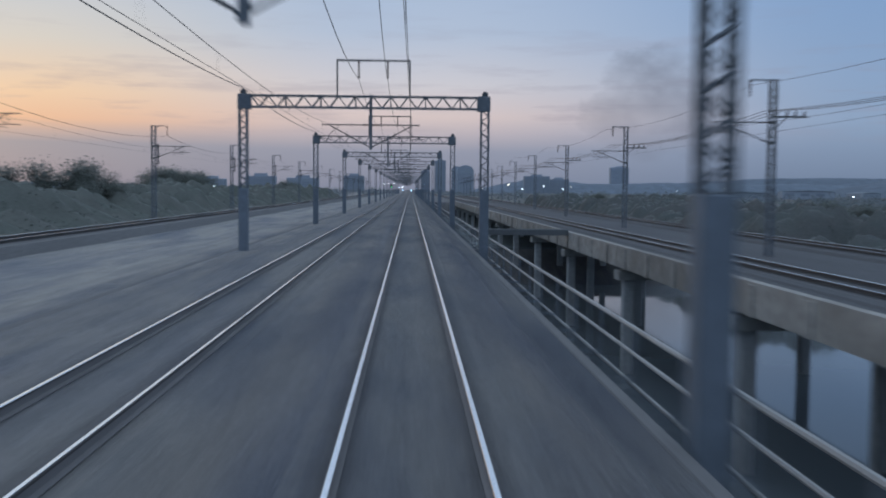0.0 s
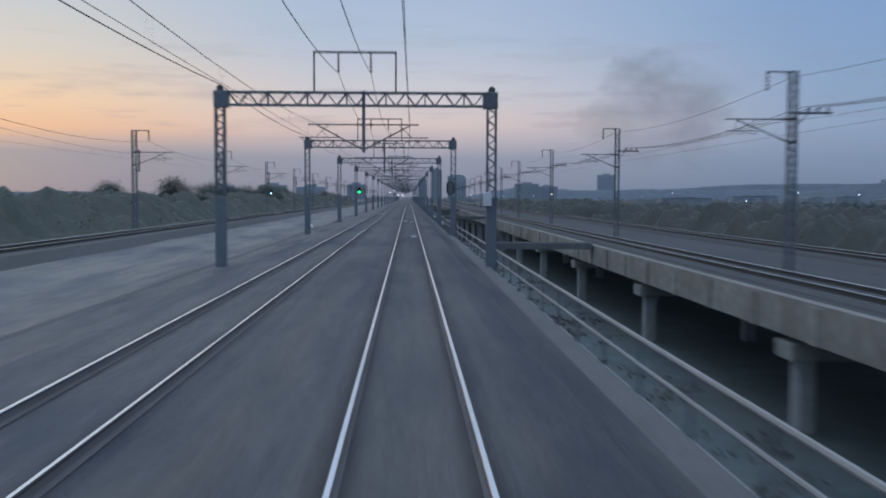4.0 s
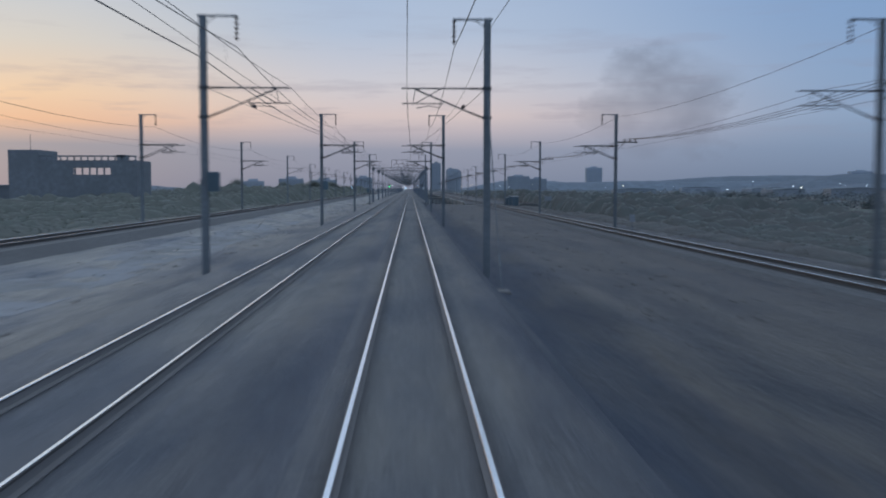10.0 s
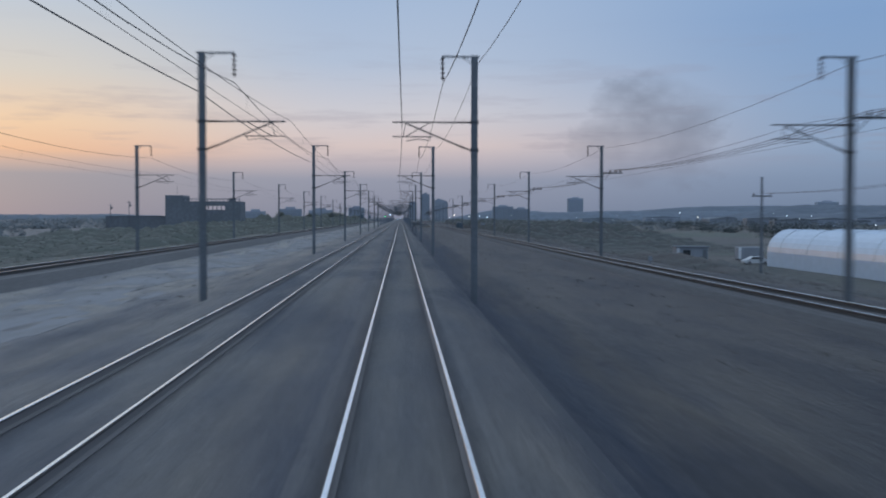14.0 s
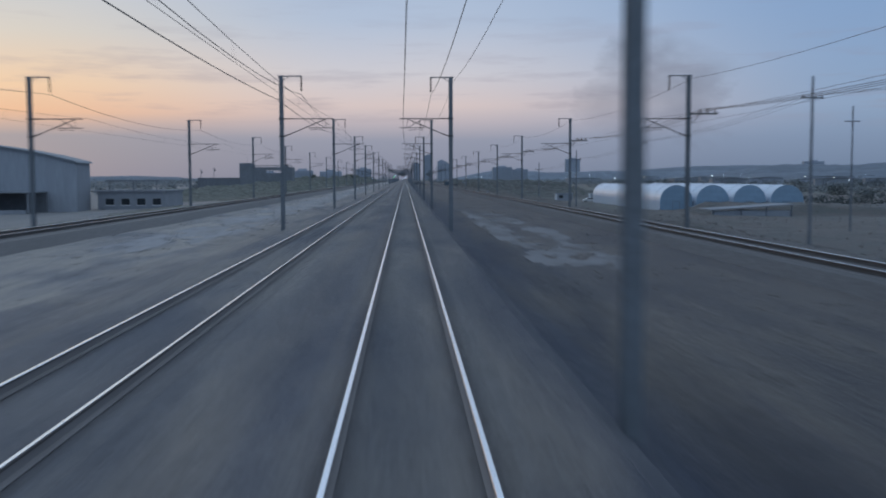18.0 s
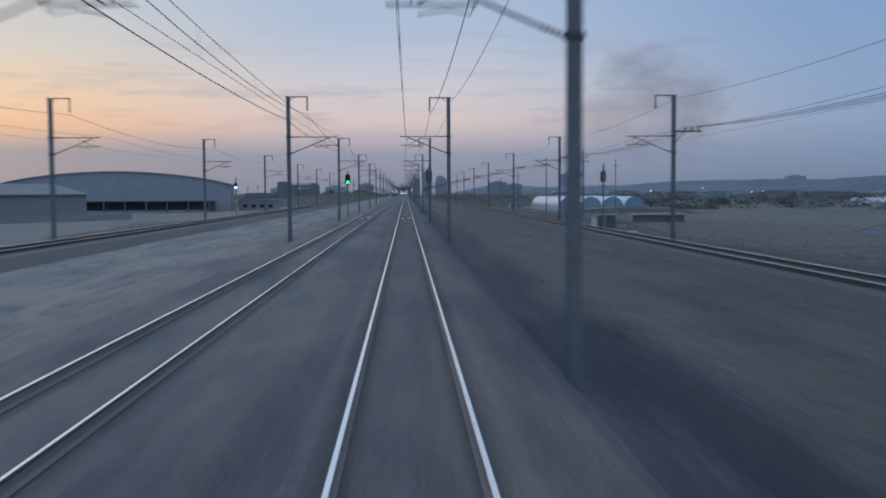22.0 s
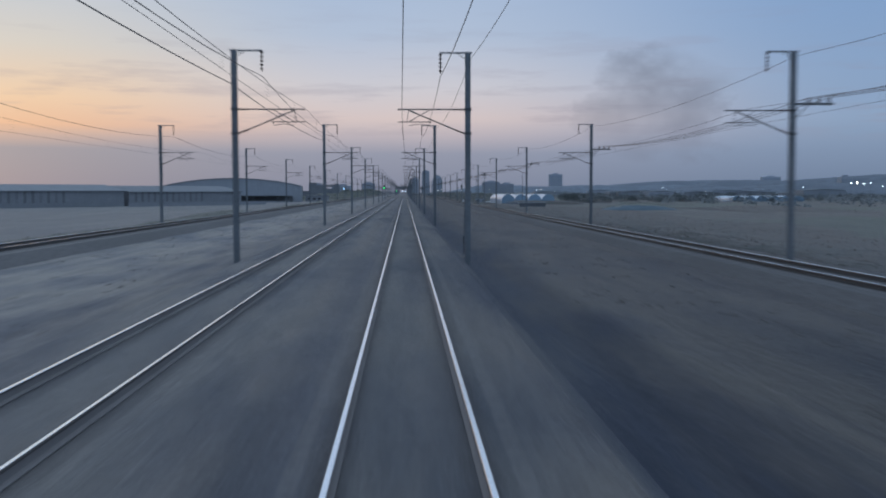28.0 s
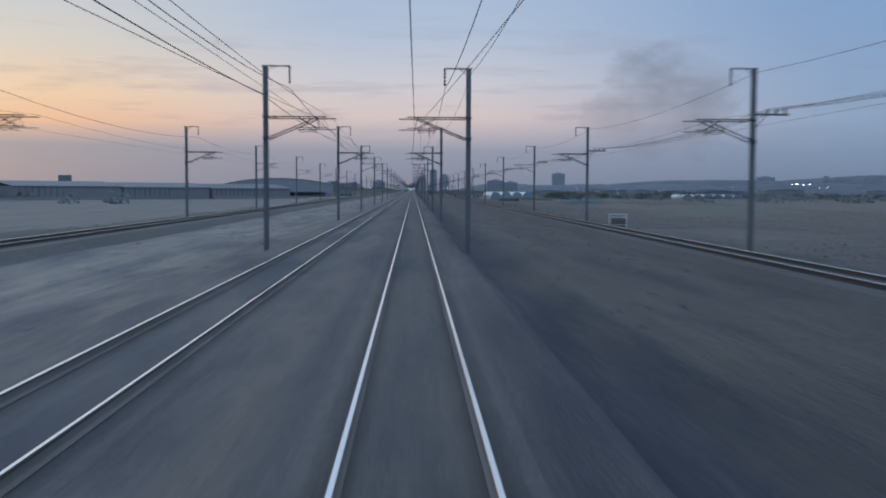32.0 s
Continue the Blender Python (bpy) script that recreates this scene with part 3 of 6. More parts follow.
def gantry(dx=0.0):
    """A portal of two lattice legs and a lattice beam across both tracks, with a middle drop post that carries brackets to both sides."""
    g = thing("gantry", "dark lattice steel portal gantry spanning two tracks", "gantry", group="portal gantries")
    xl, xr, top = -8.98, 4.0, 7.62
    for x in (xl, xr):
        w, f = 0.2, Form()
        z, k = -0.3, 1
        while z < top - 1.0:
            for b in (-w, w):
                f.bar((x - w * k, b, z), (x + w * k, b, z + 0.3), 0.022, 4)
            for a in (-w, w):
                f.bar((x + a, -w * k, z), (x + a, w * k, z + 0.3), 0.022, 4)
            z, k = z + 0.3, -k
        leg = part("leg_lacing", f, LATTICE, g, "zigzag lacing bars of the leg")
        leg["kind"] = "stuff"
        for a in (-w, w):
            for b in (-w, w):
                part("corner_angle", Form().box(x + a - 0.04, x + a + 0.04, b - 0.04, b + 0.04, -1.4, top - 0.7), LATTICE, leg)
        part("leg_casing", Form().soft_box(x - 0.245, x + 0.245, -0.245, 0.245, -2.6, 2.6, 0.03), SLEEVE, leg, "blue-grey plated lower leg")
        part("end_plate", Form().soft_box(x - 0.42 if x > 0 else x - 0.28, x + 0.28 if x > 0 else x + 0.42, -0.24, 0.24, top - 0.78, top + 0.02, 0.03), LATTICE, g, "dark plated beam end")
        part("pulley", Form().bar((x, -0.06, top + 0.12), (x, 0.06, top + 0.12), 0.17, 14), TUBE, g)
    f = Form()
    a, b = xl + 0.4, xr - 0.4
    n = 26
    for k in range(n):
        u, v = a + (b - a) * k / n, a + (b - a) * (k + 1) / n
        for y in (-0.2, 0.2):
            lo, hi = (top - 0.66, top - 0.05) if k % 2 else (top - 0.05, top - 0.66)
            f.bar((u, y, lo), (v, y, hi), 0.026, 4)
            if k % 4 == 0:
                f.bar((u, y, top - 0.66), (u, y, top - 0.05), 0.026, 4)
    beam = part("beam_lacing", f, LATTICE, g, "zigzag lacing of the beam")
    beam["kind"] = "stuff"
    for z in (top - 0.05, top - 0.66):
        for y in (-0.2, 0.2):
            part("chord", Form().box(a, b, y - 0.045, y + 0.045, z - 0.045, z + 0.045), LATTICE, beam)
    xm = -2.15
    part("drop_post", Form().box(xm - 0.075, xm + 0.075, -0.075, 0.075, 4.72, top + 0.05), LATTICE, g)
    for s, x in ((-1, TRACKS["next"]), (1, TRACKS["own"])):
        br = part("cantilever", Form().bar((xm + s * 0.4, 0, 6.06), (xm + s * 2.65, 0, 6.06), 0.036), TUBE, g)
        part("insulator", insulator(Form(), (xm + s * 0.08, 0, 6.06), (xm + s * 0.45, 0, 6.06), 4, 0.07), PORCELAIN, br)
        part("diagonal_tube", Form().bar((xm + s * 0.08, 0, 4.88), (xm + s * 2.2, 0, 6.02), 0.034), TUBE, br)
        r = Form().bar((xm + s * 1.2, 0, 5.44), (xm + s * 3.1, 0, 5.44), 0.024).bar((xm + s * 1.7, 0, 6.01), (xm + s * 2.3, 0, 5.46), 0.018)
        r.bar((xm + s * 1.25, 0, 5.44), (xm + s * 1.3, 0, 5.68), 0.016)
        part("registration_tube", r, TUBE, br)
        part("steady_arm", Form().run([(xm + s * 2.95, 0, 5.42), (xm + s * 2.9, 0, 5.28), (xm + s * 2.5, 0, 5.34), (xm + s * 2.12, 0, 5.24)], 0.016), TUBE, br)
    h = Form().box(dx - 4.55, dx - 4.47, -0.04, 0.04, top, top + 1.87).box(dx - 0.65, dx - 0.57, -0.04, 0.04, top, top + 1.87).box(dx - 4.55, dx - 0.57, -0.045, 0.045, top + 1.83, top + 1.92)
    fr = part("wire_frame", h, TUBE, g, "thin upright frame on the beam")
    for x in (dx - 3.35, dx - 1.8):
        part("hanging_insulator", insulator(Form(), (x, 0, top + 1.83), (x, 0, top + 0.9), 5, 0.09), PORCELAIN, fr)
    return g


def frame_dx(y):
    """How far the wire frame on a gantry stands off its usual place."""
    return 1.1 if 0 < y < 20 else 0.55 if 40 < y < 140 else 0.0


LEFT_M, RIGHT_M, FAR_R, FAR_L = -7.88, 2.97, 18.55, -23.75
first = {}


def stand(key, maker, m):
    if key in first:
        return copy_thing(first[key], m)
    first[key] = maker()
    first[key].matrix_basis = m
    return first[key]


for y in ROWS:
    d = 2 if y in DOUBLE else 1
    stand(("R", d), lambda: mast(-1, 9.12, d), pose(RIGHT_M, y, 0))
    stand(("L", d), lambda: mast(1, 9.2, d), pose(LEFT_M, y + {-929.1: -2.0, -880.0: -1.2, -398.4: -1.3}.get(y, 0.0), 0))
    stand(("FR", d), lambda: mast(-1, 9.28, d, True, -1.5), pose(FAR_R, y + 0.3, 0))
    if y < -200:
        stand(("FL", d), lambda: mast(1, 9.12, d, False, -1.2), pose(FAR_L, y, 0))
    else:
        stand(("FLb", 1), lambda: mast(1, 8.85, 1, False, -1.2), pose(FAR_L, y, 0))
for y in GANTRIES:
    dx = frame_dx(y)
    stand(("gantry", dx), lambda: gantry(dx), pose(0, y, 0))
    if y < 560:
        stand("FRl", lambda: mast(-1, 8.8, 1, True, -1.5, True, "lattice_mast"), pose(FAR_R + 0.25 + 0.02 * max(0, y), y + 0.3, 0))
        stand("FLl", lambda: mast(1, 8.4, 1, False, -1.2, True, "lattice_mast", True), pose(-24.2, y, 0))


# ---- overhead wires ----
def wire_run(f, pts, sag, r, n=8):
    """Sagging wire through its supports."""
    line_ = [pts[0]]
    for (x0, y0, z0), (x1, y1, z1) in zip(pts, pts[1:]):
        line_ += [(x0 + (x1 - x0) * t, y0 + (y1 - y0) * t, z0 + (z1 - z0) * t - 4 * sag * t * (1 - t)) for t in [i / n for i in range(1, n + 1)]]
    return f.run(line_, r, 4)


ALLROWS = sorted(ROWS + GANTRIES)


def zig(i):
    return 0.1 if i % 2 else -0.1


def overhead(x, z_con=5.68, z_mess=6.48, rows=ALLROWS, shift=lambda y: 0.0, label=""):
    w = thing("overhead_line", "thin dark contact and carrier wires over the track", "overhead line", group="overhead lines")
    con = [(x + shift(y) + zig(i), y, z_con - (0.33 if y > -160 else 0.0)) for i, y in enumerate(rows)]
    mes = [(x + shift(y) + zig(i), y, z_mess - (0.38 if y > -160 else 0.0)) for i, y in enumerate(rows)]
    part("contact_wire", wire_run(Form(), con, 0.02, 0.007, 3), WIRE, w)
    part("carrier_wire", wire_run(Form(), mes, 0.42, 0.009), WIRE, w)
    f = Form()
    for a, b, c, d in zip(con, con[1:], mes, mes[1:]):
        for t in (0.1, 0.26, 0.42, 0.58, 0.74, 0.9):
            p = Vector(a).lerp(Vector(b), t) + Vector((0, 0, -0.08 * t * (1 - t)))
            q = Vector(c).lerp(Vector(d), t) + Vector((0, 0, -1.68 * t * (1 - t)))
            f.bar(p, q, 0.004, 3)
    part("droppers", f, WIRE, w)["kind"] = "stuff"
    return w


def feeder(pts, sag, r, label="single dark feeder wire strung between masts"):
    return solid("feeder_wire", wire_run(Form(), pts, sag, r), WIRE, label, "wire", "feeder wires")


overhead(TRACKS["own"] - 0.05)
overhead(TRACKS["next"])
overhead(RIGHT_X + 0.1)
overhead(0.0, shift=far_left_x)
LO = [y for y in ROWS][::-1]
GA = [y for y in GANTRIES]
feeder([(RIGHT_M - 1.28, y, 8.0) for y in LO] + [(frame_dx(y) - 1.8, y, 8.5) for y in GA], 0.7, 0.016)
feeder([(LEFT_M + 1.28, y, 8.0) for y in LO] + [(frame_dx(y) - 3.35, y, 8.5) for y in GA], 0.7, 0.016)
feeder([(RIGHT_M + 0.16, y, 8.85) for y in LO], 0.65, 0.012)
feeder([(LEFT_M - 0.16, y, 7.65) for y in LO] + [(-9.0, y, 7.95) for y in GA], 0.3, 0.022)
feeder([(FAR_R + 0.16, y + 0.3, 9.05) for y in LO] + [(FAR_R + 0.16, y + 0.3, 8.5) for y in GA], 0.6, 0.013)
feeder([(FAR_L + 1.28, y, 8.0) for y in LO] + [(-22.9, y, 7.4) for y in GA], 0.7, 0.016)
for d in (0.8, 1.28, 1.76):
    feeder([(FAR_R + d, y + 0.3, 7.07) for y in LO] + [(FAR_R + d, y + 0.3, 7.07) for y in GA], 0.55, 0.016)


# ---- bridge over the hollow ----
BLEN = [BRIDGE_A - 2, BRIDGE_B + 2]
deck = thing("bridge_deck", "weathered concrete deck carrying two tracks over the hollow", "bridge", kind="structure")
part("deck_slab", Form().loft([(-9.5, -0.87), (3.66, -0.87), (3.66, -1.3), (3.2, -2.1), (-8.6, -2.1), (-9.5, -1.3)], BLEN), CONCRETE, deck)
part("ballast_cover", Form().loft([(2.2, -0.9), (3.4, -0.9), (3.4, -0.78), (3.0, -0.66), (2.2, -0.5)], BLEN), BALLAST_MAIN, deck, "dark cinder walkway")
part("ballast_cover", Form().loft([(-9.5, -0.9), (-7.2, -0.9), (-7.2, -0.72), (-7.6, -0.74), (-9.5, -0.78)], BLEN), BALLAST_MAIN, deck, "dark cinder walkway")
part("kerb", Form().loft([(3.4, -1.0), (3.66, -1.0), (3.66, -0.79), (3.63, -0.76), (3.43, -0.76), (3.4, -0.79)], [-70.0, BLEN[1]]), SLEEPER, deck, "worn grey concrete kerb")
part("kerb", Form().loft([(3.4, -1.2), (3.98, -1.2), (3.98, -0.80), (3.94, -0.76), (3.62, -0.76), (3.4, -0.80)], [BLEN[0], -70.0]), SLEEPER, deck, "broad pale concrete kerb")
part("kerb", Form().loft([(-9.85, -1.2), (-9.5, -1.2), (-9.5, -0.8), (-9.85, -0.8)], BLEN), SLEEPER, deck)
y = BRIDGE_A + 12
while y < BRIDGE_B:
    part("pier", Form().soft_box(-8.0, 2.6, y - 0.6, y + 0.6, -9.6, -2.1, 0.15), CONCRETE, deck, "concrete pier wall")
    y += 20.0

DAMP = material("damp_dark_soil", (0.14, 0.175, 0.185), 0.6, 0.0, 0.35, 0.8, 0.15, 0.4, tint=(0.14, 0.15, 0.145))
WATER = bpy.data.materials.new("still_dark_water")
WATER.use_nodes = True
wb = WATER.node_tree.nodes["Principled BSDF"]
wb.inputs["Base Color"].default_value = (0.17, 0.195, 0.215, 1)
wb.inputs["Roughness"].default_value = 0.05
wb.inputs["IOR"].default_value = 1.33
wn = Nodes(WATER.node_tree)
wk = WATER.node_tree.nodes.new("ShaderNodeBump")
wk.inputs["Strength"].default_value, wk.inputs["Distance"].default_value = 0.12, 0.03
wn.put(wk.inputs["Height"], wn.noise(wn.scaled(WATER.node_tree.nodes.new("ShaderNodeTexCoord").outputs["Object"], (0.6, 0.25, 1.0)), 1.0, 3.0, 0.5))
wn.put(wb.inputs["Normal"], wk.outputs[0])
solid("river_water", Form().add([(-9.0, 12, -8.0), (74, 12, -8.0), (74, 120, -8.0), (-9.0, 120, -8.0)], [(0, 1, 2, 3)]), WATER, "still dark river water under the bridges", "water", kind="structure")
BEAM = material("weathered_brown_concrete", (0.34, 0.32, 0.295), 0.9, 0.0, 0.3, 2.0, 0.35, 0.2, tint=(0.22, 0.20, 0.18))
for ya, yb in ((BRIDGE_A + 1, 6.0), (126.0, BRIDGE_B)):
    solid("hollow_floor", Form().loft([(-8.0, -5.3), (33.0, -5.3), (33.0, -4.86), (20.0, -4.92), (-8.0, -4.88)], [ya, yb]), DAMP, "dark damp soil in the hollow under the bridges", "soil", kind="structure")
DARKBEAM = material("sooty_concrete", (0.135, 0.14, 0.145), 0.9, 0.0, 0.2, 2.5, 0.4)
via = thing("viaduct", "pale stained concrete viaduct with ribbed edge beam", "viaduct", kind="structure")
part("deck_slab", Form().loft([(12.3, -1.0), (28.8, -1.0), (28.8, -1.5), (27.0, -2.0), (14.0, -2.0), (12.3, -1.6)], BLEN), CONCRETE, via)
part("ballast_cover", Form().loft([(12.3, -1.02), (28.8, -1.02), (28.8, -0.92), (12.3, -0.92)], BLEN), BALLAST, via, "dark ballast surface")
span = 20.0
y = BRIDGE_A - 1.0
while y < BRIDGE_B:
    part("edge_beam", Form().loft([(11.95, -1.72), (12.3, -1.72), (12.3, -0.5), (11.95, -0.5)], [y + 0.03, y + span - 0.03]), BEAM, via, "stained brown-grey beam panel")
    for k in range(4):
        part("rib", Form().box(11.86, 11.95, y + 2.2 + 5 * k, y + 2.7 + 5 * k, -1.72, -0.6), BEAM, via)
    part("cap_beam", Form().soft_box(12.0, 24.0, y - 0.7, y + 0.7, -2.5, -1.95, 0.06), CONCRETE, via)
    for x in (12.7, 18.0, 23.2):
        part("pier_column", Form().soft_box(x - 0.32, x + 0.32, y - 0.32, y + 0.32, -9.6, -2.5, 0.08), PALECONC, via)
    y += span
for y in (-92.0, -9.5, 73.0):
    solid("cross_beam", Form().soft_box(4.55, 11.9, y - 0.3, y + 0.3, -0.75, -0.3, 0.05), DARKBEAM, "grey concrete beam tying bridge and viaduct together", "beam", "tie beams")
for x, c in ((4.35, 1),):
    r = thing("railing", "grey pipe railing along the bridge edge", "railing", group="bridge railings")
    ya, yb = BRIDGE_A, BRIDGE_B
    hs = (-0.02, -0.52, -1.12)
    for h in hs:
        pts = [(x, ya - 1.6, -0.95), (x, ya, h), (x, yb, h)] if h == hs[0] else [(x, ya - 0.7, h), (x, yb, h)]
        part("pipe", Form().run(pts, 0.05 if h == hs[0] else 0.042, 7), PIPE if x > 0 else STEEL, r)
    y, k = ya, 0
    while y < yb:
        part("post", Form().box(x - 0.025, x + 0.025, y - 0.025, y + 0.025, -1.3, hs[0]).box(3.6, x - 0.025, y - 0.02, y + 0.02, -1.3, -1.24).box(3.6, x - 0.025, y - 0.02, y + 0.02, -1.04, -0.98), LATTICE, r)
        y, k = y + 3.3, k + 1
line_b = [t for t in steps]
steps = [-175.0 + 12 * k for k in range(60)]
bed("track_bed_4", 24.0, 27.4, RIGHT_Z - 0.235, RIGHT_Z - 0.75)
line(25.7, RIGHT_Z, web_mat=DARKWEB, deep=0.022)
steps = line_b
# things lying under and beside the bridge
WHITE = material("dull_white_paint", (0.72, 0.74, 0.76), 0.6, 0.0, 0.1, 4.0, 0.6)
DARKBOX = material("blue_grey_cabinet_paint", (0.09, 0.13, 0.16), 0.55, 0.0, 0.15, 3.0, 0.8)
GREENBOX = material("green_grey_cabinet_paint", (0.10, 0.15, 0.14), 0.55, 0.0, 0.15, 3.0, 0.8)


def cabinet(x, y, z, w, d, h, mat, label, name="cabinet"):
    c = thing(name, label, "cabinet", (x, y, z), "trackside cabinets")
    part("plinth", Form().box(-w / 2 - 0.05, w / 2 + 0.05, -d / 2 - 0.05, d / 2 + 0.05, -0.6, 0.12), CONCRETE, c)
    part("body", Form().soft_box(-w / 2, w / 2, -d / 2, d / 2, 0.12, h, 0.03), mat, c)
    for s in (-1, 1):
        dr = part("door", Form().box(min(0.02 * s, s * (w / 2 - 0.05)), max(0.02 * s, s * (w / 2 - 0.05)), -d / 2 - 0.025, -d / 2, 0.22, h - 0.12), mat, c)
        part("handle", Form().box(s * 0.1 - 0.015, s * 0.1 + 0.015, -d / 2 - 0.06, -d / 2 - 0.025, h * 0.5, h * 0.5 + 0.18), STEEL, dr)
    part("roof", Form().soft_box(-w / 2 - 0.1, w / 2 + 0.1, -d / 2 - 0.12, d / 2 + 0.1, h, h + 0.1, 0.03), PALECONC, c, "pale projecting lid")
    return c


def slab_stack(x, y, z, w, d, h, turn, label):
    o = thing("white_sheet", label, "sheet", (x, y, z), turn=turn)
    f = Form()
    n = 6
    vs = [(-w / 2 + w * i / n, -d / 2 + d * j / n, h * (0.55 + 0.45 * noise.noise((x + i * 0.7, y + j * 0.7, 2.0))) * (1 if 0 < i < n and 0 < j < n else 0.15)) for j in range(n + 1) for i in range(n + 1)]
    lo = [(a, b, -0.05) for a, b, _ in vs]
    k = (n + 1) ** 2
    q = [(j * (n + 1) + i, j * (n + 1) + i + 1, (j + 1) * (n + 1) + i + 1, (j + 1) * (n + 1) + i) for j in range(n) for i in range(n)]
    f.add(vs + lo, q + [tuple(k + i for i in reversed(p)) for p in q])
    part("cloth", f, WHITE, o)
    return o


slab_stack(-11.2, -44.6, -0.85, 0.9, 1.0, 0.5, 15, "white tarpaulin heap beside the bridge railing")
for y in (8.6, 3.4, -16.5, -31.6, -33.4):
    b = thing("junction_box", "small white box clamped to the railing", "box", (4.35, y, -0.55), "railing boxes")
    part("body", Form().soft_box(-0.12, 0.12, -0.2, 0.2, -0.3, 0.12, 0.03), WHITE, b)
    part("clamp", Form().box(-0.02, 0.14, -0.06, 0.06, -0.32, 0.46), STEEL, b)
for x, y, w in ((-9.2, -25.4, 0.9), (-9.3, -28.4, 0.7), (-9.4, -10.9, 0.35)):
    b = thing("cable_cover", "pale concrete trough cover by the bridge edge", "cover", (x, y, -0.84), "trough covers")
    part("lid", Form().soft_box(-w / 2, w / 2, -w, w, 0, 0.1 + 0.12 * w, 0.03), SLEEPER, b)

# ---- old concrete yards beside the line, broken into slabs ----
def worn_material(name, pale, soil):
    m = bpy.data.materials.new(name)
    m.use_nodes = True
    n = Nodes(m.node_tree)
    p = m.node_tree.nodes["Principled BSDF"]
    vec = m.node_tree.nodes.new("ShaderNodeTexCoord").outputs["Object"]
    a, c = n.noise(n.scaled(vec, (1.0, 0.35, 1.0)), 0.55, 5.0, 0.6), n.noise(vec, 4.0, 4.0, 0.6)
    col = n.mix(n.ramp(a, [(0.36, (0, 0, 0)), (0.56, (1, 1, 1))]), soil, pale)
    col = n.mix(1.0, col, n.ramp(c, [(0.3, (0.85, 0.85, 0.85)), (0.7, (1.15, 1.15, 1.15))]), "MULTIPLY")
    n.put(p.inputs["Base Color"], col)
    p.inputs["Roughness"].default_value = 0.93
    k = m.node_tree.nodes.new("ShaderNodeBump")
    k.inputs["Strength"].default_value, k.inputs["Distance"].default_value = 0.4, 0.02
    n.put(k.inputs["Height"], c)
    n.put(p.inputs["Normal"], k.outputs[0])
    return m


WORN_L = worn_material("worn_pale_concrete_strip", (0.245, 0.248, 0.262), (0.195, 0.192, 0.19))
WORN_R = worn_material("worn_grey_concrete_path", (0.148, 0.15, 0.16), (0.088, 0.088, 0.092))


def yard(name, x0, x1, y0, y1, mat, cut, label, skew=0.0):
    """Old concrete lying over the ground, frayed and broken at its edges."""
    nx_, ny = round((x1 - x0) / 0.35), round((y1 - y0) / 1.2)
    f, keep, ids = Form(), [], {}
    for j in range(ny):
        for i in range(nx_):
            x, y = x0 + (i + 0.5) * 0.35, y0 + (j + 0.5) * 1.2
            e = min((x - x0) / 1.1, (x1 - x) / 1.1, (y - y0) / 9, (y1 - y) / 9, 1.0)
            if e * 0.9 + 0.9 * noise.noise((x * 0.45, y * 0.12, 6.0)) > cut:
                keep.append((i, j))
    for i, j in keep:
        q = []
        for a, b in ((i, j), (i + 1, j), (i + 1, j + 1), (i, j + 1)):
            if (a, b) not in ids:
                x, y = x0 + a * 0.35 + 0.1 * noise.noise((a * 0.9, b * 0.9, 1.0)), y0 + b * 1.2 + 0.4 * noise.noise((a * 0.9, b * 0.9, 4.0))
                x += skew * (y - y0)
                ids[a, b] = len(f.v)
                f.v.append((x, y, ground_z(x, y) + 0.008))
            q.append(ids[a, b])
        f.f.append(tuple(q))
    n = len(f.v)
    rim = collections.Counter()
    for q in f.f:
        for a, b in zip(q, q[1:] + q[:1]):
            rim[min(a, b), max(a, b)] += 1
    f.v += [(x, y, z - 0.15) for x, y, z in f.v]
    f.f += [(a, b, b + n, a + n) for (a, b), k in rim.items() if k == 1]
    return solid(name, f, mat, label, "concrete yard", kind="structure")


yard("service_yard", -15.9, -10.6, -648.0, -278.0, WORN_L, 0.48, "worn pale concrete service strip between the tracks")
yard("service_path", 5.2, 10.6, -660.0, -588.0, WORN_R, 0.58, "worn grey concrete crossing beside the track")

# ---- buildings ----
METAL = material("blue_grey_sheet_cladding", (0.29, 0.315, 0.35), 0.6, 0.1, 0.12, 1.2, 0.2, stretch=(3.0, 3.0, 0.3))
ROOF = material("dark_sheet_roof", (0.20, 0.218, 0.242), 0.65, 0.1, 0.15, 1.5, 0.2)
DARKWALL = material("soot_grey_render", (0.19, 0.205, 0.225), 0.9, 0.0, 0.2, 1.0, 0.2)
PALEWALL = material("pale_grey_render", (0.255, 0.272, 0.30), 0.85, 0.0, 0.12, 1.0, 0.2)
FILM = material("glossy_plastic_film", (0.50, 0.58, 0.68), 0.2, 0.0, 0.06, 1.0, 0.3)
FILM.node_tree.nodes["Principled BSDF"].inputs["Specular IOR Level"].default_value = 1.0
GABLE = material("blue_gable_film", (0.22, 0.32, 0.42), 0.4, 0.0, 0.1, 1.0, 0.3)
# distance haze is put into the base colours of far walls and glazing
HAZE = material("haze_paled_tower_block", (0.33, 0.365, 0.42), 0.9, 0.0, 0.08, 0.2, 0.05)
FARGLASS = material("haze_paled_glazing", (0.25, 0.28, 0.325), 0.4, 0.0, 0.1)
GLASS = material("dark_window_glass", (0.03, 0.035, 0.04), 0.15, 0.0, 0.1)


def shell(x0, x1, y0, y1, z0, z1, t=0.4):
    """Four walls."""
    return Form().box(x0, x1, y0, y0 + t, z0, z1).box(x0, x1, y1 - t, y1, z0, z1).box(x0, x0 + t, y0 + t, y1 - t, z0, z1).box(x1 - t, x1, y0 + t, y1 - t, z0, z1)


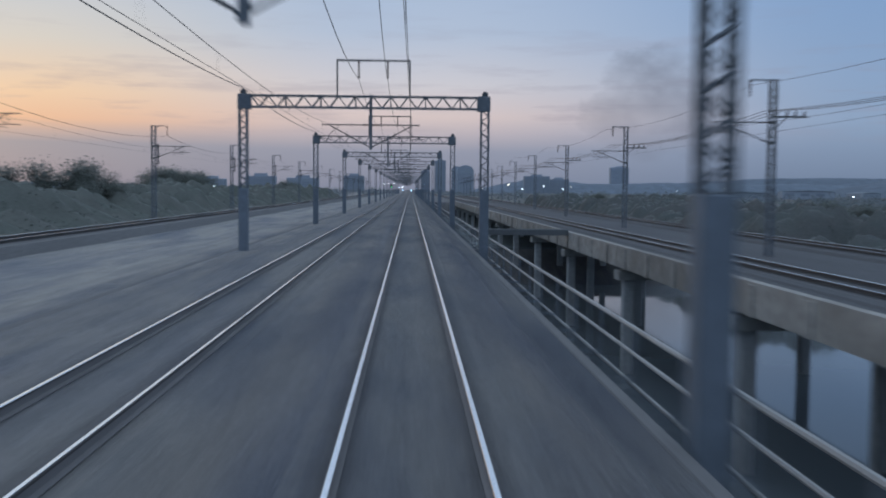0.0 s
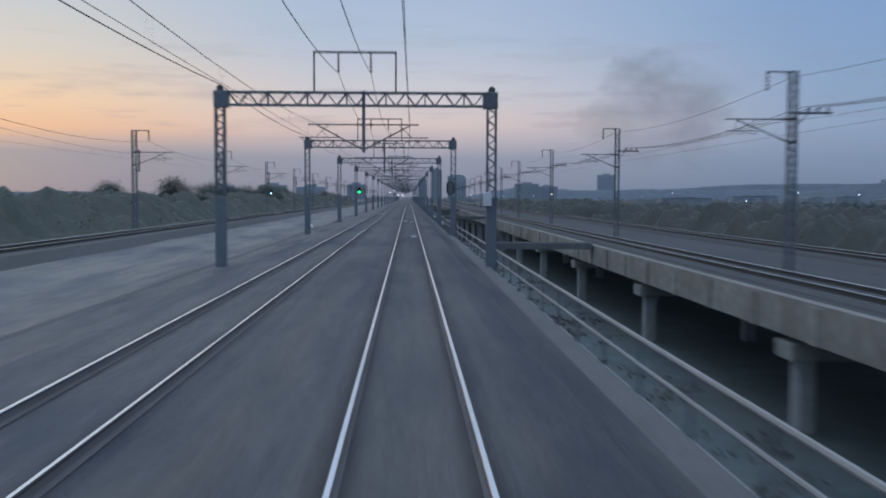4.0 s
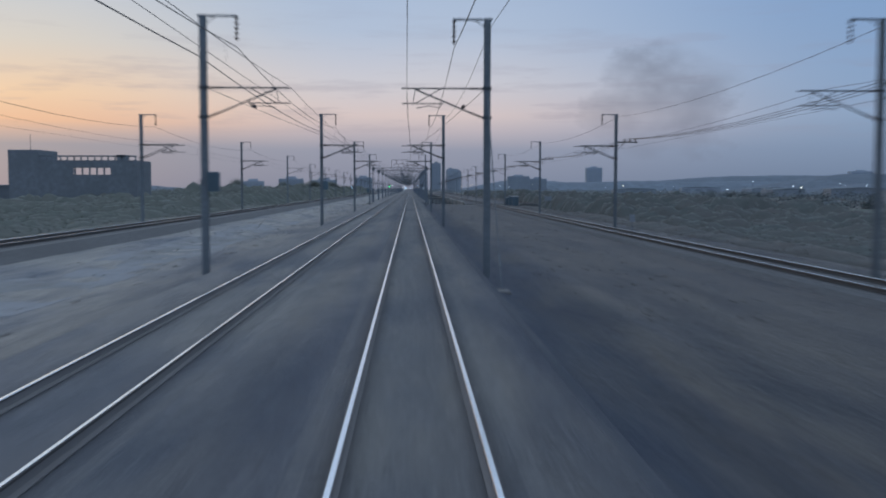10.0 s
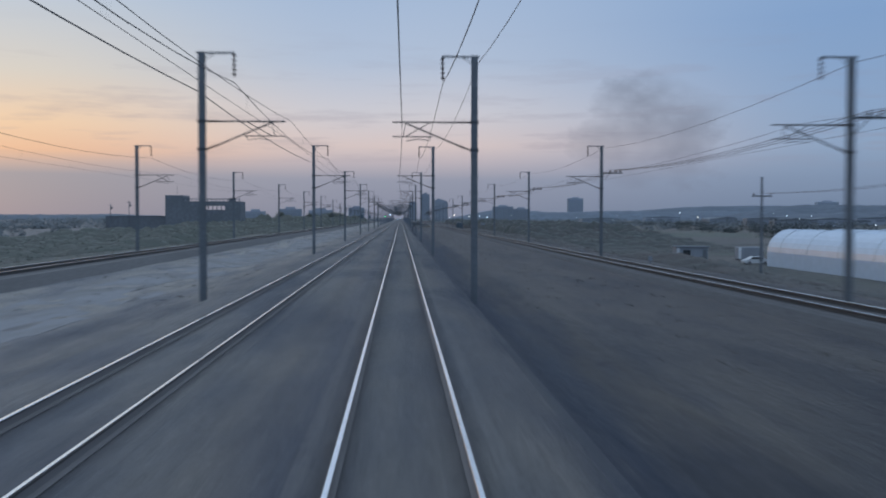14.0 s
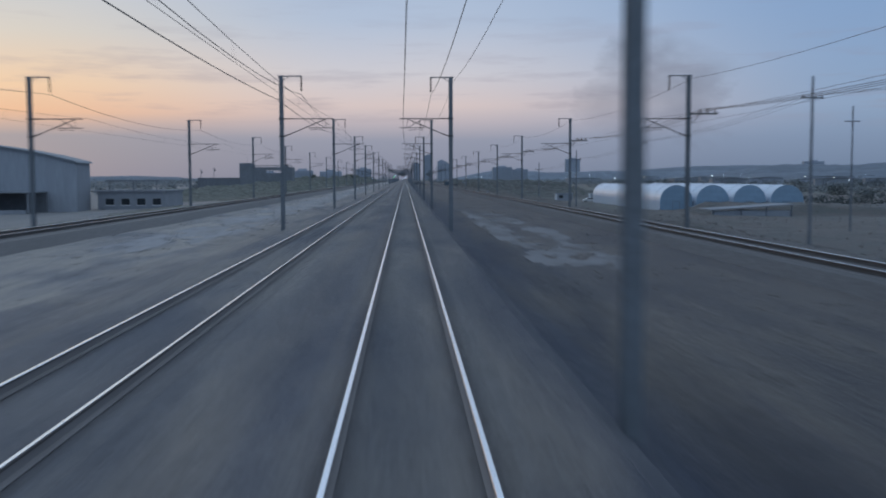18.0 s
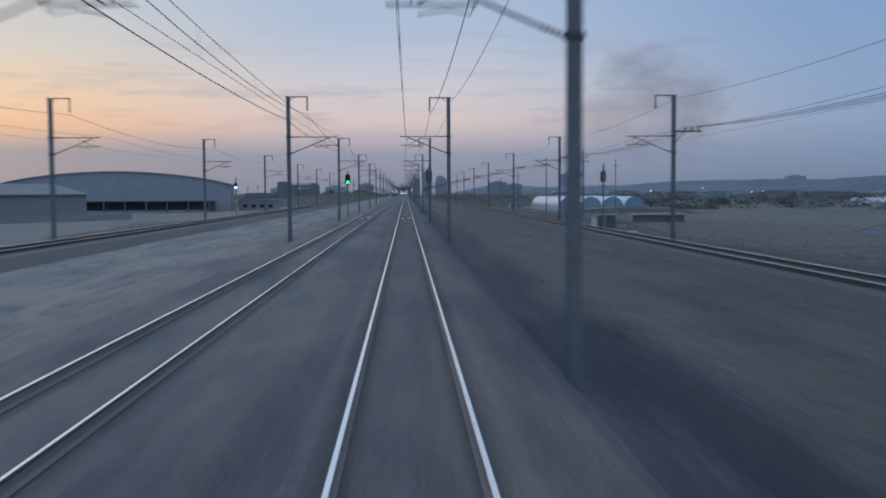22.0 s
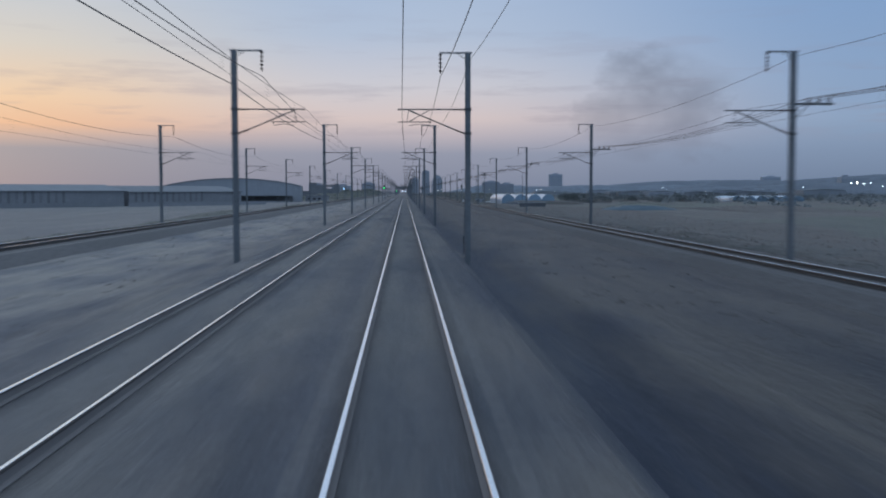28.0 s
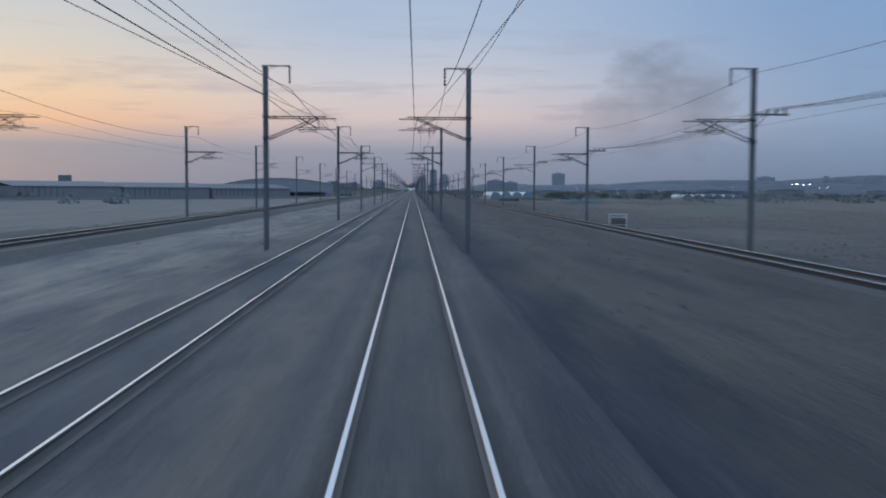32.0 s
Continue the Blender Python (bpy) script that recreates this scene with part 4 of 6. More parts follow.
# unfinished two-storey frame with an open top floor
old = thing("concrete_building", "dark unfinished concrete building with open upper floor", "building", (-2.3, -165, 1.2))
part("tower", Form().soft_box(-86.9, -80.2, 0, 12, -4, 9.9, 0.1), DARKWALL, old, "blank stair tower")
f = Form().box(-80.2, -58.6, 0, 0.5, -4, 4.4).box(-80.2, -72.6, 0, 0.5, 4.4, 7.6).box(-64.2, -58.6, 0, 0.5, 4.4, 7.6).box(-72.6, -64.2, 0, 0.5, 5.9, 7.6)
part("front_wall", f, DARKWALL, old)
part("side_wall", Form().box(-59.1, -58.6, 0.5, 12, -4, 7.6), DARKWALL, old)
part("back_wall", Form().box(-80.2, -59.1, 11.5, 12, -4, 4.3), DARKWALL, old)
for k in range(6):
    part("mullion", Form().box(-72.4 + k * 1.6, -72.1 + k * 1.6, 0.1, 0.4, 4.4, 5.9), DARKWALL, old)
part("floor_slab", Form().box(-80.2, -59.1, 0.5, 11.5, 3.9, 4.2), DARKWALL, old)
part("parapet_rail", Form().box(-80.2, -58.6, 0, 0.3, 8.35, 8.65), DARKWALL, old, "thin roof-edge beam")
for k in range(15):
    part("parapet_post", Form().box(-80.0 + k * 1.5, -79.75 + k * 1.5, 0, 0.3, 7.6, 8.35), DARKWALL, old)
part("corner_block", Form().box(-63.0, -61.0, 0, 3, 7.6, 8.8), DARKWALL, old)
part("antenna", Form().bar((-83, 3, 9.9), (-83, 3, 13.5), 0.06), TUBE, old)
an = thing("annex", "long low dark wall running on from the building", "wall", (0, -163, 0))
part("wall", Form().box(-112, -87.2, 0, 6, -4, 3.1), DARKWALL, an)
part("coping", Form().box(-112.3, -87.2, -0.2, 6.2, 3.1, 3.3), ROOF, an)
for x, h in ((-110, 8), (-103, 9)):
    p = thing("utility_pole", "slim utility pole with small crossarm", "utility pole", (x, -164, -4), "utility poles")
    part("shaft", Form().bar((0, 0, 0), (0, 0, h + 4), 0.16, 8, 0.1), LATTICE, p)
    part("crossarm", Form().box(-0.9, 0.9, -0.06, 0.06, h + 3.2, h + 3.35), LATTICE, p)
    part("transformer", Form().turned([(0.3, 0), (0.36, 0.1), (0.36, 0.8), (0.3, 0.9)], (0.5, 0, h + 1.8), 10), LATTICE, p)

# big low-pitched sheds
def arched_shed(x0, x1, y0, depth, z0, eave, ridge, label, wall, name="warehouse", bays=9):
    b = thing(name, label, "warehouse", (0, y0, 0))
    xm, hw = (x0 + x1) / 2, (x1 - x0) / 2
    prof = [(x0 + (x1 - x0) * k / 16, eave + (ridge - eave) * (1 - ((x0 + (x1 - x0) * k / 16 - xm) / hw) ** 2) ** 0.9) for k in range(17)]
    part("gable_wall", Form().loft([(x0, z0)] + prof + [(x1, z0)], [0, 0.4]), wall, b)
    for x in (x0, x1 - 0.4):
        part("side_wall", Form().box(x, x + 0.4, 0.4, depth, z0, eave), wall, b)
    top = [(x, z + 0.28) for x, z in prof]
    part("roof", Form().loft([(x0 - 0.5, eave - 0.1)] + top + [(x1 + 0.5, eave - 0.1)] + [(x, z + 0.02) for x, z in reversed(prof)], [-0.5, depth + 0.5]), ROOF, b)
    for k in range(bays):
        x = x0 + 2 + (x1 - x0 - 4) * k / (bays - 1)
        part("wall_rib", Form().box(x - 0.12, x + 0.12, -0.08, 0.0, z0, eave - 0.4), wall, b)
    return b


arched_shed(-138.0, -59.1, -517.0, 8.0, -4.5, 5.7, 10.2, "large blue-grey sheet metal warehouse with low pitched roof", METAL, bays=14)
low = thing("dark_lean_to", "long dark open-sided lean-to in front of the warehouse", "shed", (0, -526, 0))
part("roof", Form().loft([(-113, 0.3), (-64, 0.3), (-64, 0.5), (-113, 0.5)], [0, 8.4]), ROOF, low)
# back and side walls coloured dark: shade inside the opening put in
part("back_wall", Form().box(-113, -64, 8.0, 8.4, -4.4, 0.3), DARKWALL, low, "wall coloured dark for the shade of the open side")
part("side_wall", Form().box(-113, -112.7, 0.3, 8.0, -4.4, 0.3), DARKBOX, low)
for k in range(8):
    part("post", Form().box(-112.5 + k * 6.85, -112.2 + k * 6.85, 0.1, 0.4, -4.4, 0.3), DARKWALL, low)
for k in range(7):
    part("low_panel", Form().box(-112 + k * 6.85, -105.9 + k * 6.85, 0.2, 0.3, -4.4, -2.6), PALEWALL, low)
wh = thing("low_building", "low pale rendered building with flat roof", "building", (0, -510, 0))
for a, b, c, d in ((-57.5, -44.9, 0, 0.4), (-57.5, -44.9, 13.6, 14), (-57.5, -57.1, 0.4, 13.6), (-45.3, -44.9, 0.4, 13.6)):
    part("wall", Form().box(a, b, c, d, -4.5, 0.3), PALEWALL, wh)
part("roof", Form().box(-57.8, -44.6, -0.3, 14.3, 0.3, 0.55), PALEWALL, wh)
for k in range(4):
    w_ = part("window", Form().box(-56 + k * 2.9, -54.5 + k * 2.9, -0.03, 0.02, -2.2, -1.0), GLASS, wh)
    part("frame", Form().box(-56.1 + k * 2.9, -54.4 + k * 2.9, -0.06, -0.03, -2.3, -2.2), WHITE, w_)
up = thing("flat_canopy", "thin dark flat canopy roof on the low building", "canopy", (0, -506, 0))
part("roof", Form().box(-57.2, -47, 0, 8, 2.2, 2.5), ROOF, up)
for x in (-56.5, -52, -47.6):
    part("post", Form().box(x - 0.1, x + 0.1, 0.3, 0.5, 0.55, 2.2), ROOF, up)


def works_hall(x, y, turn, length, depth, z0, eave, label, openings=0):
    """A long hall seen from its long side, built along its own x axis."""
    b = thing("factory_hall", label, "factory", (x, y, 0), turn=turn)
    part("front_wall", Form().box(0, length, 0, 0.4, z0, eave), PALEWALL, b)
    part("end_wall", Form().box(0, 0.4, 0.4, depth, z0, eave), PALEWALL, b)
    part("end_wall", Form().box(length - 0.4, length, 0.4, depth, z0, eave), PALEWALL, b)
    n = 24
    prof = [(-0.6, eave), (depth * 0.5, eave + 2.6), (depth + 0.6, eave), (depth + 0.6, eave - 0.25), (depth * 0.5, eave + 2.3), (-0.6, eave - 0.25)]
    f = Form().loft(prof, [-0.5, length + 0.5])
    f.v = [(q, p, r) for p, q, r in f.v]
    part("roof", f, ROOF, b)
    for k in range(openings):
        part("bay_opening", Form().box(3 + k * 3.4, 4.2 + k * 3.4, -0.04, 0.0, z0 + 2.6, eave - 0.3), DARKWALL, b)
    return b


works_hall(-190.0, -762.0, 54.7, 62.0, 30.0, -4.2, 3.6, "long pale factory hall with dark roof", 8)
works_hall(-153.0, -710.0, 54.7, 60.0, 26.0, -4.2, 3.2, "long pale factory hall with dark roof", 9)
works_hall(-117.0, -658.0, 54.7, 66.0, 26.0, -4.2, 2.8, "long pale factory hall with dark roof", 12)
works_hall(-330.0, -905.0, 45.6, 190.0, 34.0, -4.2, 2.4, "very long low pale hall with dark roof beyond the field", 0)
for x, y in ((-94, -640), (-176, -748)):
    b = thing("field_wall", "pale boundary wall at the edge of the factory", "wall", (x, y, -3.6), turn=54.7)
    part("wall", Form().box(-40, 40, -6, -5.7, -0.8, 1.7), PALEWALL, b)

# greenhouses of plastic film, rounded ridges side by side
def tunnel_house(x0, y0, y1, w, z0, h, label, side=1.3):
    g = thing("greenhouse", label, "greenhouse", (x0, y0, z0), "greenhouses")
    n = 14
    arc = [(w / 2 - w / 2 * math.cos(math.pi * k / n), side + (h - side) * math.sin(math.pi * k / n)) for k in range(n + 1)]
    inner = [(w / 2 + (x - w / 2) * 0.985, z - 0.06) for x, z in arc]
    sec = [(0, -0.3)] + arc + [(w, -0.3), (w - 0.05, -0.3)] + inner[::-1] + [(0.05, -0.3)]
    part("film_cover", Form().loft(sec, [0, y1 - y0]), FILM, g)
    part("gable_film", Form().loft([(0.06, -0.3)] + inner + [(w - 0.06, -0.3)], [0.05, 0.12]), GABLE, g, "blue-grey end film")
    part("gable_film", Form().loft([(0.06, -0.3)] + inner + [(w - 0.06, -0.3)], [y1 - y0 - 0.12, y1 - y0 - 0.05]), FILM, g)
    part("door_frame", Form().box(w / 2 - 0.9, w / 2 - 0.8, 0, 0.05, 0, 2).box(w / 2 + 0.8, w / 2 + 0.9, 0, 0.05, 0, 2).box(w / 2 - 0.9, w / 2 + 0.9, 0, 0.05, 2, 2.1), STEEL, g)
    for k in range(8):
        yy = (y1 - y0) * (k + 0.5) / 8
        part("hoop", Form().run([(x, yy, z + 0.02) for x, z in arc], 0.03, 4), STEEL, g)
    return g


for k in range(4):
    tunnel_house(61.4 + 8.25 * k, -462.0 - 2 * k, -378.0, 8.0, -5.2, 6.0, "white plastic film tunnel greenhouse with rounded roof", 2.2)
for k in range(6):
    tunnel_house(240.0 + 9 * k, -372.0, -330.0, 8.4, -4.9, 3.8, "low white plastic film tunnel greenhouse in the fields")
heap = thing("tarp_heap", "long dark tarpaulin-covered heap in the field", "heap", (97.0, -677.0, -5.2))
hv = [(-17 + 34 * i / 16, -3 + 6 * j / 6, 2.8 * math.sin(math.pi * i / 16) ** 0.7 * math.sin(math.pi * j / 6) * (0.75 + 0.4 * noise.noise((i * 0.5, j * 0.7, 3.0))) - 0.2) for j in range(7) for i in range(17)]
part("cloth", Form().add(hv, [(j * 17 + i, j * 17 + i + 1, j * 17 + i + 18, j * 17 + i + 17) for j in range(6) for i in range(16)]), DARKBOX, heap)
part("tie", Form().run([(-17 + 34 * i / 16, 0, 2.8 * math.sin(math.pi * i / 16) ** 0.7 * 1.05 - 0.1) for i in range(17)], 0.05), WIRE, heap)
ramp = thing("pale_ramp", "low pale sheet roof sloping beside the greenhouses", "shed", (60, -506, -5.9))
part("roof", Form().loft([(0, 2.0), (16.5, 3.0), (16.5, 3.2), (0, 2.2)], [0, 9]), PALEWALL, ramp)
part("front_wall", Form().box(0.3, 16.2, 0.6, 0.9, -0.4, 1.95), METAL, ramp)
for x in (0.5, 6, 11, 16):
    part("post", Form().box(x, x + 0.2, 0.3, 0.5, -0.4, 1.95 + x * 0.06), LATTICE, ramp)

flat = thing("sheet_roof", "low pale sheet roof on short posts in the field", "shed", (54, -618, -5.7))
part("roof", Form().loft([(0, 2.7), (13, 2.9), (13, 3.1), (0, 2.9)], [0, 8]), PALEWALL, flat)
part("back_wall", Form().box(0.3, 12.7, 0.6, 0.9, -0.4, 2.66), DARKWALL, flat)
for x in (0.4, 4.5, 8.6, 12.4):
    part("post", Form().box(x, x + 0.2, 0.3, 0.5, -0.4, 2.72), LATTICE, flat)

hut = thing("site_hut", "grey flat-roofed site hut in the field", "hut", (52.7, -355, -5.5))
part("body", Form().soft_box(0, 6.0, 0, 3, 0, 2.55, 0.06), METAL, hut)
part("roof", Form().box(-0.3, 6.3, -0.3, 3.3, 2.55, 2.75), PALEWALL, hut)
part("door", Form().box(5.0, 5.8, -0.04, 0, 0.1, 2.1), DARKWALL, hut)
part("window", Form().box(1.2, 2.6, -0.03, 0.01, 1.0, 2.0), GLASS, hut)
part("corner_strip", Form().box(-0.05, 0.5, -0.06, 0, 0, 2.5), WHITE, hut)
van = thing("box_body", "grey container body parked beside the hut", "container", (64.3, -356, -5.5))
part("body", Form().soft_box(0, 4.8, 0, 2.2, 0.3, 2.6, 0.1), METAL, van)
part("door", Form().box(0.0, 0.5, -0.05, 0, 0.35, 2.5), WHITE, van)
part("skid", Form().box(0.2, 4.6, 0.2, 0.5, -0.1, 0.3), LATTICE, van)
part("skid", Form().box(0.2, 4.6, 1.7, 2.0, -0.1, 0.3), LATTICE, van)


def car(x, y, z, turn):
    c = thing("car", "white saloon car parked at the field edge", "car", (x, y, z), turn=turn)
    side = [(-2.3, 0.45), (-2.28, 0.8), (-1.5, 0.95), (-0.75, 1.42), (0.75, 1.45), (1.55, 1.0), (2.2, 0.9), (2.3, 0.5), (2.1, 0.3), (-2.1, 0.3)]
    f = Form().loft(side, [-0.82, -0.7, 0.7, 0.82])
    f.v = [(a, b * (0.86 if c_ > 1.1 else 1), c_) for a, b, c_ in f.v]
    body = part("body", f, WHITE, c)
    g = Form().loft([(-1.25, 0.98), (-0.72, 1.36), (0.7, 1.38), (1.3, 1.0)], [-0.84, 0.84])
    g.v = [(a, b * (0.9 if c_ > 1.1 else 1), c_) for a, b, c_ in g.v]
    part("windows", g, GLASS, c)
    for wx in (-1.4, 1.4):
        for wy in (-0.78, 0.78):
            w = part("wheel", Form().bar((wx, wy - 0.1, 0.32), (wx, wy + 0.1, 0.32), 0.32, 14), RAILWEB, c)
            part("rim", Form().bar((wx, wy - 0.115, 0.32), (wx, wy + 0.115, 0.32), 0.18, 10), STEEL, w)
    for wy in (-0.6, 0.6):
        part("headlight", Form().soft_box(2.2, 2.32, wy - 0.15, wy + 0.15, 0.62, 0.78, 0.02), PALECONC, c)
    return c


car(61.4, -372.5, -5.45, 4)


# ---- trees, bushes and woods ----
def leaf_material(name, a, b):
    m = bpy.data.materials.new(name)
    m.use_nodes = True
    n = Nodes(m.node_tree)
    p = m.node_tree.nodes["Principled BSDF"]
    geo = m.node_tree.nodes.new("ShaderNodeNewGeometry")
    col = n.mix(geo.outputs["Random Per Island"], a, b)
    n.put(p.inputs["Base Color"], col)
    thin = m.node_tree.nodes.new("ShaderNodeBsdfTranslucent")
    n.put(thin.inputs["Color"], col)
    both = m.node_tree.nodes.new("ShaderNodeMixShader")
    both.inputs[0].default_value = 0.45
    m.node_tree.links.new(p.outputs[0], both.inputs[1])
    m.node_tree.links.new(thin.outputs[0], both.inputs[2])
    m.node_tree.links.new(both.outputs[0], m.node_tree.nodes["Material Output"].inputs["Surface"])
    p.inputs["Roughness"].default_value = 0.9
    p.inputs["Specular IOR Level"].default_value = 0.1
    return m


# leaf colours lifted towards haze, most in the far and tree leaves
LEAF = leaf_material("spring_leaves", (0.125, 0.14, 0.128), (0.165, 0.178, 0.16))
DRY = leaf_material("dry_brush", (0.115, 0.11, 0.104), (0.15, 0.143, 0.132))
FARLEAF = leaf_material("haze_paled_foliage", (0.24, 0.265, 0.28), (0.29, 0.315, 0.33))
TREELEAF = leaf_material("haze_paled_tree_leaves", (0.215, 0.23, 0.21), (0.26, 0.275, 0.25))
BARK = material("grey_bark", (0.075, 0.068, 0.06), 0.95, 0.0, 0.3, 6.0, 1.0)


def leaf(f, p, s):
    """One small bent leaf clump."""
    a = random.uniform(0, 2 * math.pi)
    t = random.uniform(-1.2, 1.2)
    u = Vector((math.cos(a), math.sin(a), 0.0)) * s
    w = Vector((-math.sin(a) * math.cos(t), math.cos(a) * math.cos(t), math.sin(t))) * s * random.uniform(0.5, 0.9)
    k = Vector((random.uniform(-0.2, 0.2), random.uniform(-0.2, 0.2), random.uniform(-0.2, 0.2))) * s
    f.add([p - u, p - w + k, p + u, p + w + k], [(0, 1, 2), (0, 2, 3)])


def raw(name, f, mat):
    me = bpy.data.meshes.new(name)
    me.from_pydata(f.v, [], f.f)
    me.materials.append(mat)
    return me


def tree(height, spread, leaves, size):
    """Trunk, forked limbs and a gappy crown."""
    e = thing("tree", "small roadside tree in thin spring leaf", "tree", group="trees by the line")
    wood, tips = Form(), []

    def limb(a, d, r, length, level):
        b = a + d * length
        wood.bar(a, b, r, 6 if level < 2 else 4, r * 0.62)
        if level >= 3:
            tips.append(b)
            return
        tips.append(b) if level == 2 else None
        for _ in range(3 if level else 4):
            ax = Vector((random.uniform(-1, 1), random.uniform(-1, 1), random.uniform(0.1, 0.9))).normalized()
            nd = (d * 0.75 + ax * spread).normalized()
            limb(b - d * length * random.uniform(0, 0.35), nd, r * 0.58, length * random.uniform(0.55, 0.8), level + 1)

    limb(Vector((0, 0, -0.3)), Vector((random.uniform(-0.08, 0.08), 0, 1)).normalized(), height * 0.022, height * 0.36, 0)
    part("trunk", wood, BARK, e)
    crown = Form()
    per = max(6, leaves // len(tips))
    for p in tips:
        for _ in range(per):
            q = p + Vector((random.gauss(0, 1), random.gauss(0, 1), random.gauss(0, 0.8))) * height * 0.075
            leaf(crown, q, size * random.uniform(0.6, 1.2))
    part("crown", raw("crown", crown, TREELEAF), TREELEAF, e)
    return e


TREES = [tree(7.0, 0.75, 5200, 0.11), tree(8.5, 0.85, 6000, 0.12), tree(6.0, 0.95, 5000, 0.11), tree(9.5, 0.7, 6500, 0.12)]
spots = []
for k in range(24):  # behind the far left line
    spots.append((random.uniform(-64, -36), -150 + 22 * k + random.uniform(-5, 5)))
for k in range(24):  # beyond the viaduct
    spots.append((random.uniform(40, 74), -135 + 18 * k + random.uniform(-4, 4)))
for k in range(14):  # a taller clump on the left at the start
    spots.append((random.uniform(-66, -38), random.uniform(-20, 300)))
for k in range(9):  # a grove just beyond the bridge
    spots.append((random.uniform(-54, -34), random.uniform(70, 125)))
for k in range(8):  # a taller clump far back on the left
    spots.append((random.uniform(-53, -43), random.uniform(198, 235)))
used = set()
for i, (x, y) in enumerate(spots):
    k = random.randrange(4)
    s = random.uniform(1.1, 1.3) if (-53 < x < -43 and 198 < y < 235) else random.uniform(1.0, 1.3) if (-54 < x < -34 and 70 < y < 125) else random.uniform(0.75, 1.05) if (x < 0 and y > -30) else random.uniform(0.6, 1.05)
    m = pose(x, y, ground_z(x, y) - 0.1, 0, 0, random.uniform(0, 360)) @ Matrix.Scale(s, 4)
    if k not in used:
        used.add(k)
        TREES[k].matrix_basis = m
    else:
        o = copy_thing(TREES[k], pose(x, y, ground_z(x, y) - 0.1, 0, 0, random.uniform(0, 360)))
        o.scale = (s, s, s * random.uniform(0.85, 1.1))
for k in range(4):
    if k not in used:
        TREES[k].matrix_basis = pose(-45, -100 + 12 * k, ground_z(-45, -100) - 0.1)


def scrub(name, label, mat, n, place, size, per):
    """Low brush: place() gives x, y, radius and height."""
    f = Form()
    for _ in range(n):
        x, y, r, h = place()
        z = ground_z(x, y)
        for _ in range(per):
            a, d = random.uniform(0, 2 * math.pi), random.random() ** 0.5
            q = Vector((x + r * d * math.cos(a), y + r * d * math.sin(a), z + h * random.random() * (1.1 - 0.6 * d)))
            leaf(f, q, size * random.uniform(0.5, 1.3))
    return tagged(new(name, raw(name, f, mat)), label, "brush", kind="stuff")


def lumpy(x, y, s=0.03):
    return max(0.0, 0.55 + 0.9 * noise.noise((x * s, y * s * 0.7, 4.0)))


def verge():
    x = random.choice((random.uniform(5.2, 12.5), random.uniform(-17.2, -9.0), random.uniform(19.4, 22.0)))
    y = random.uniform(-1290, -172)
    return x, y, random.uniform(0.15, 0.5), 0.05 + 0.13 * lumpy(x, y, 0.15)


def cover_material(name, a, b):
    """Matted brush: dull leaf and twig colours at two scales with rough relief."""
    m = bpy.data.materials.new(name)
    m.use_nodes = True
    n = Nodes(m.node_tree)
    p = m.node_tree.nodes["Principled BSDF"]
    vec = m.node_tree.nodes.new("ShaderNodeTexCoord").outputs["Object"]
    fine, big = n.noise(vec, 3.2, 5.0, 0.7), n.noise(vec, 0.16, 3.0, 0.55)
    col = n.mix(n.ramp(big, [(0.35, (0, 0, 0)), (0.65, (1, 1, 1))]), a, b)
    col = n.mix(1.0, col, n.ramp(fine, [(0.28, (0.78, 0.78, 0.78)), (0.72, (1.2, 1.2, 1.2))]), "MULTIPLY")
    n.put(p.inputs["Base Color"], col)
    p.inputs["Roughness"].default_value = 0.95
    p.inputs["Specular IOR Level"].default_value = 0.1
    p.inputs["Sheen Weight"].default_value, p.inputs["Sheen Roughness"].default_value = HAZE_SHEEN, 0.16
    k = m.node_tree.nodes.new("ShaderNodeBump")
    k.inputs["Strength"].default_value, k.inputs["Distance"].default_value = 0.25, 0.12
    n.put(k.inputs["Height"], fine)
    n.put(p.inputs["Normal"], k.outputs[0])
    return m


BRUSHY = cover_material("matted_dry_brush", (0.108, 0.100, 0.096), (0.082, 0.088, 0.086))
# left thicket paler than the right one: haze put into its colour
BUSHY = cover_material("matted_dull_thicket", (0.122, 0.134, 0.118), (0.140, 0.142, 0.128))
DARKBUSH = cover_material("matted_dark_thicket", (0.098, 0.108, 0.104), (0.112, 0.110, 0.106))


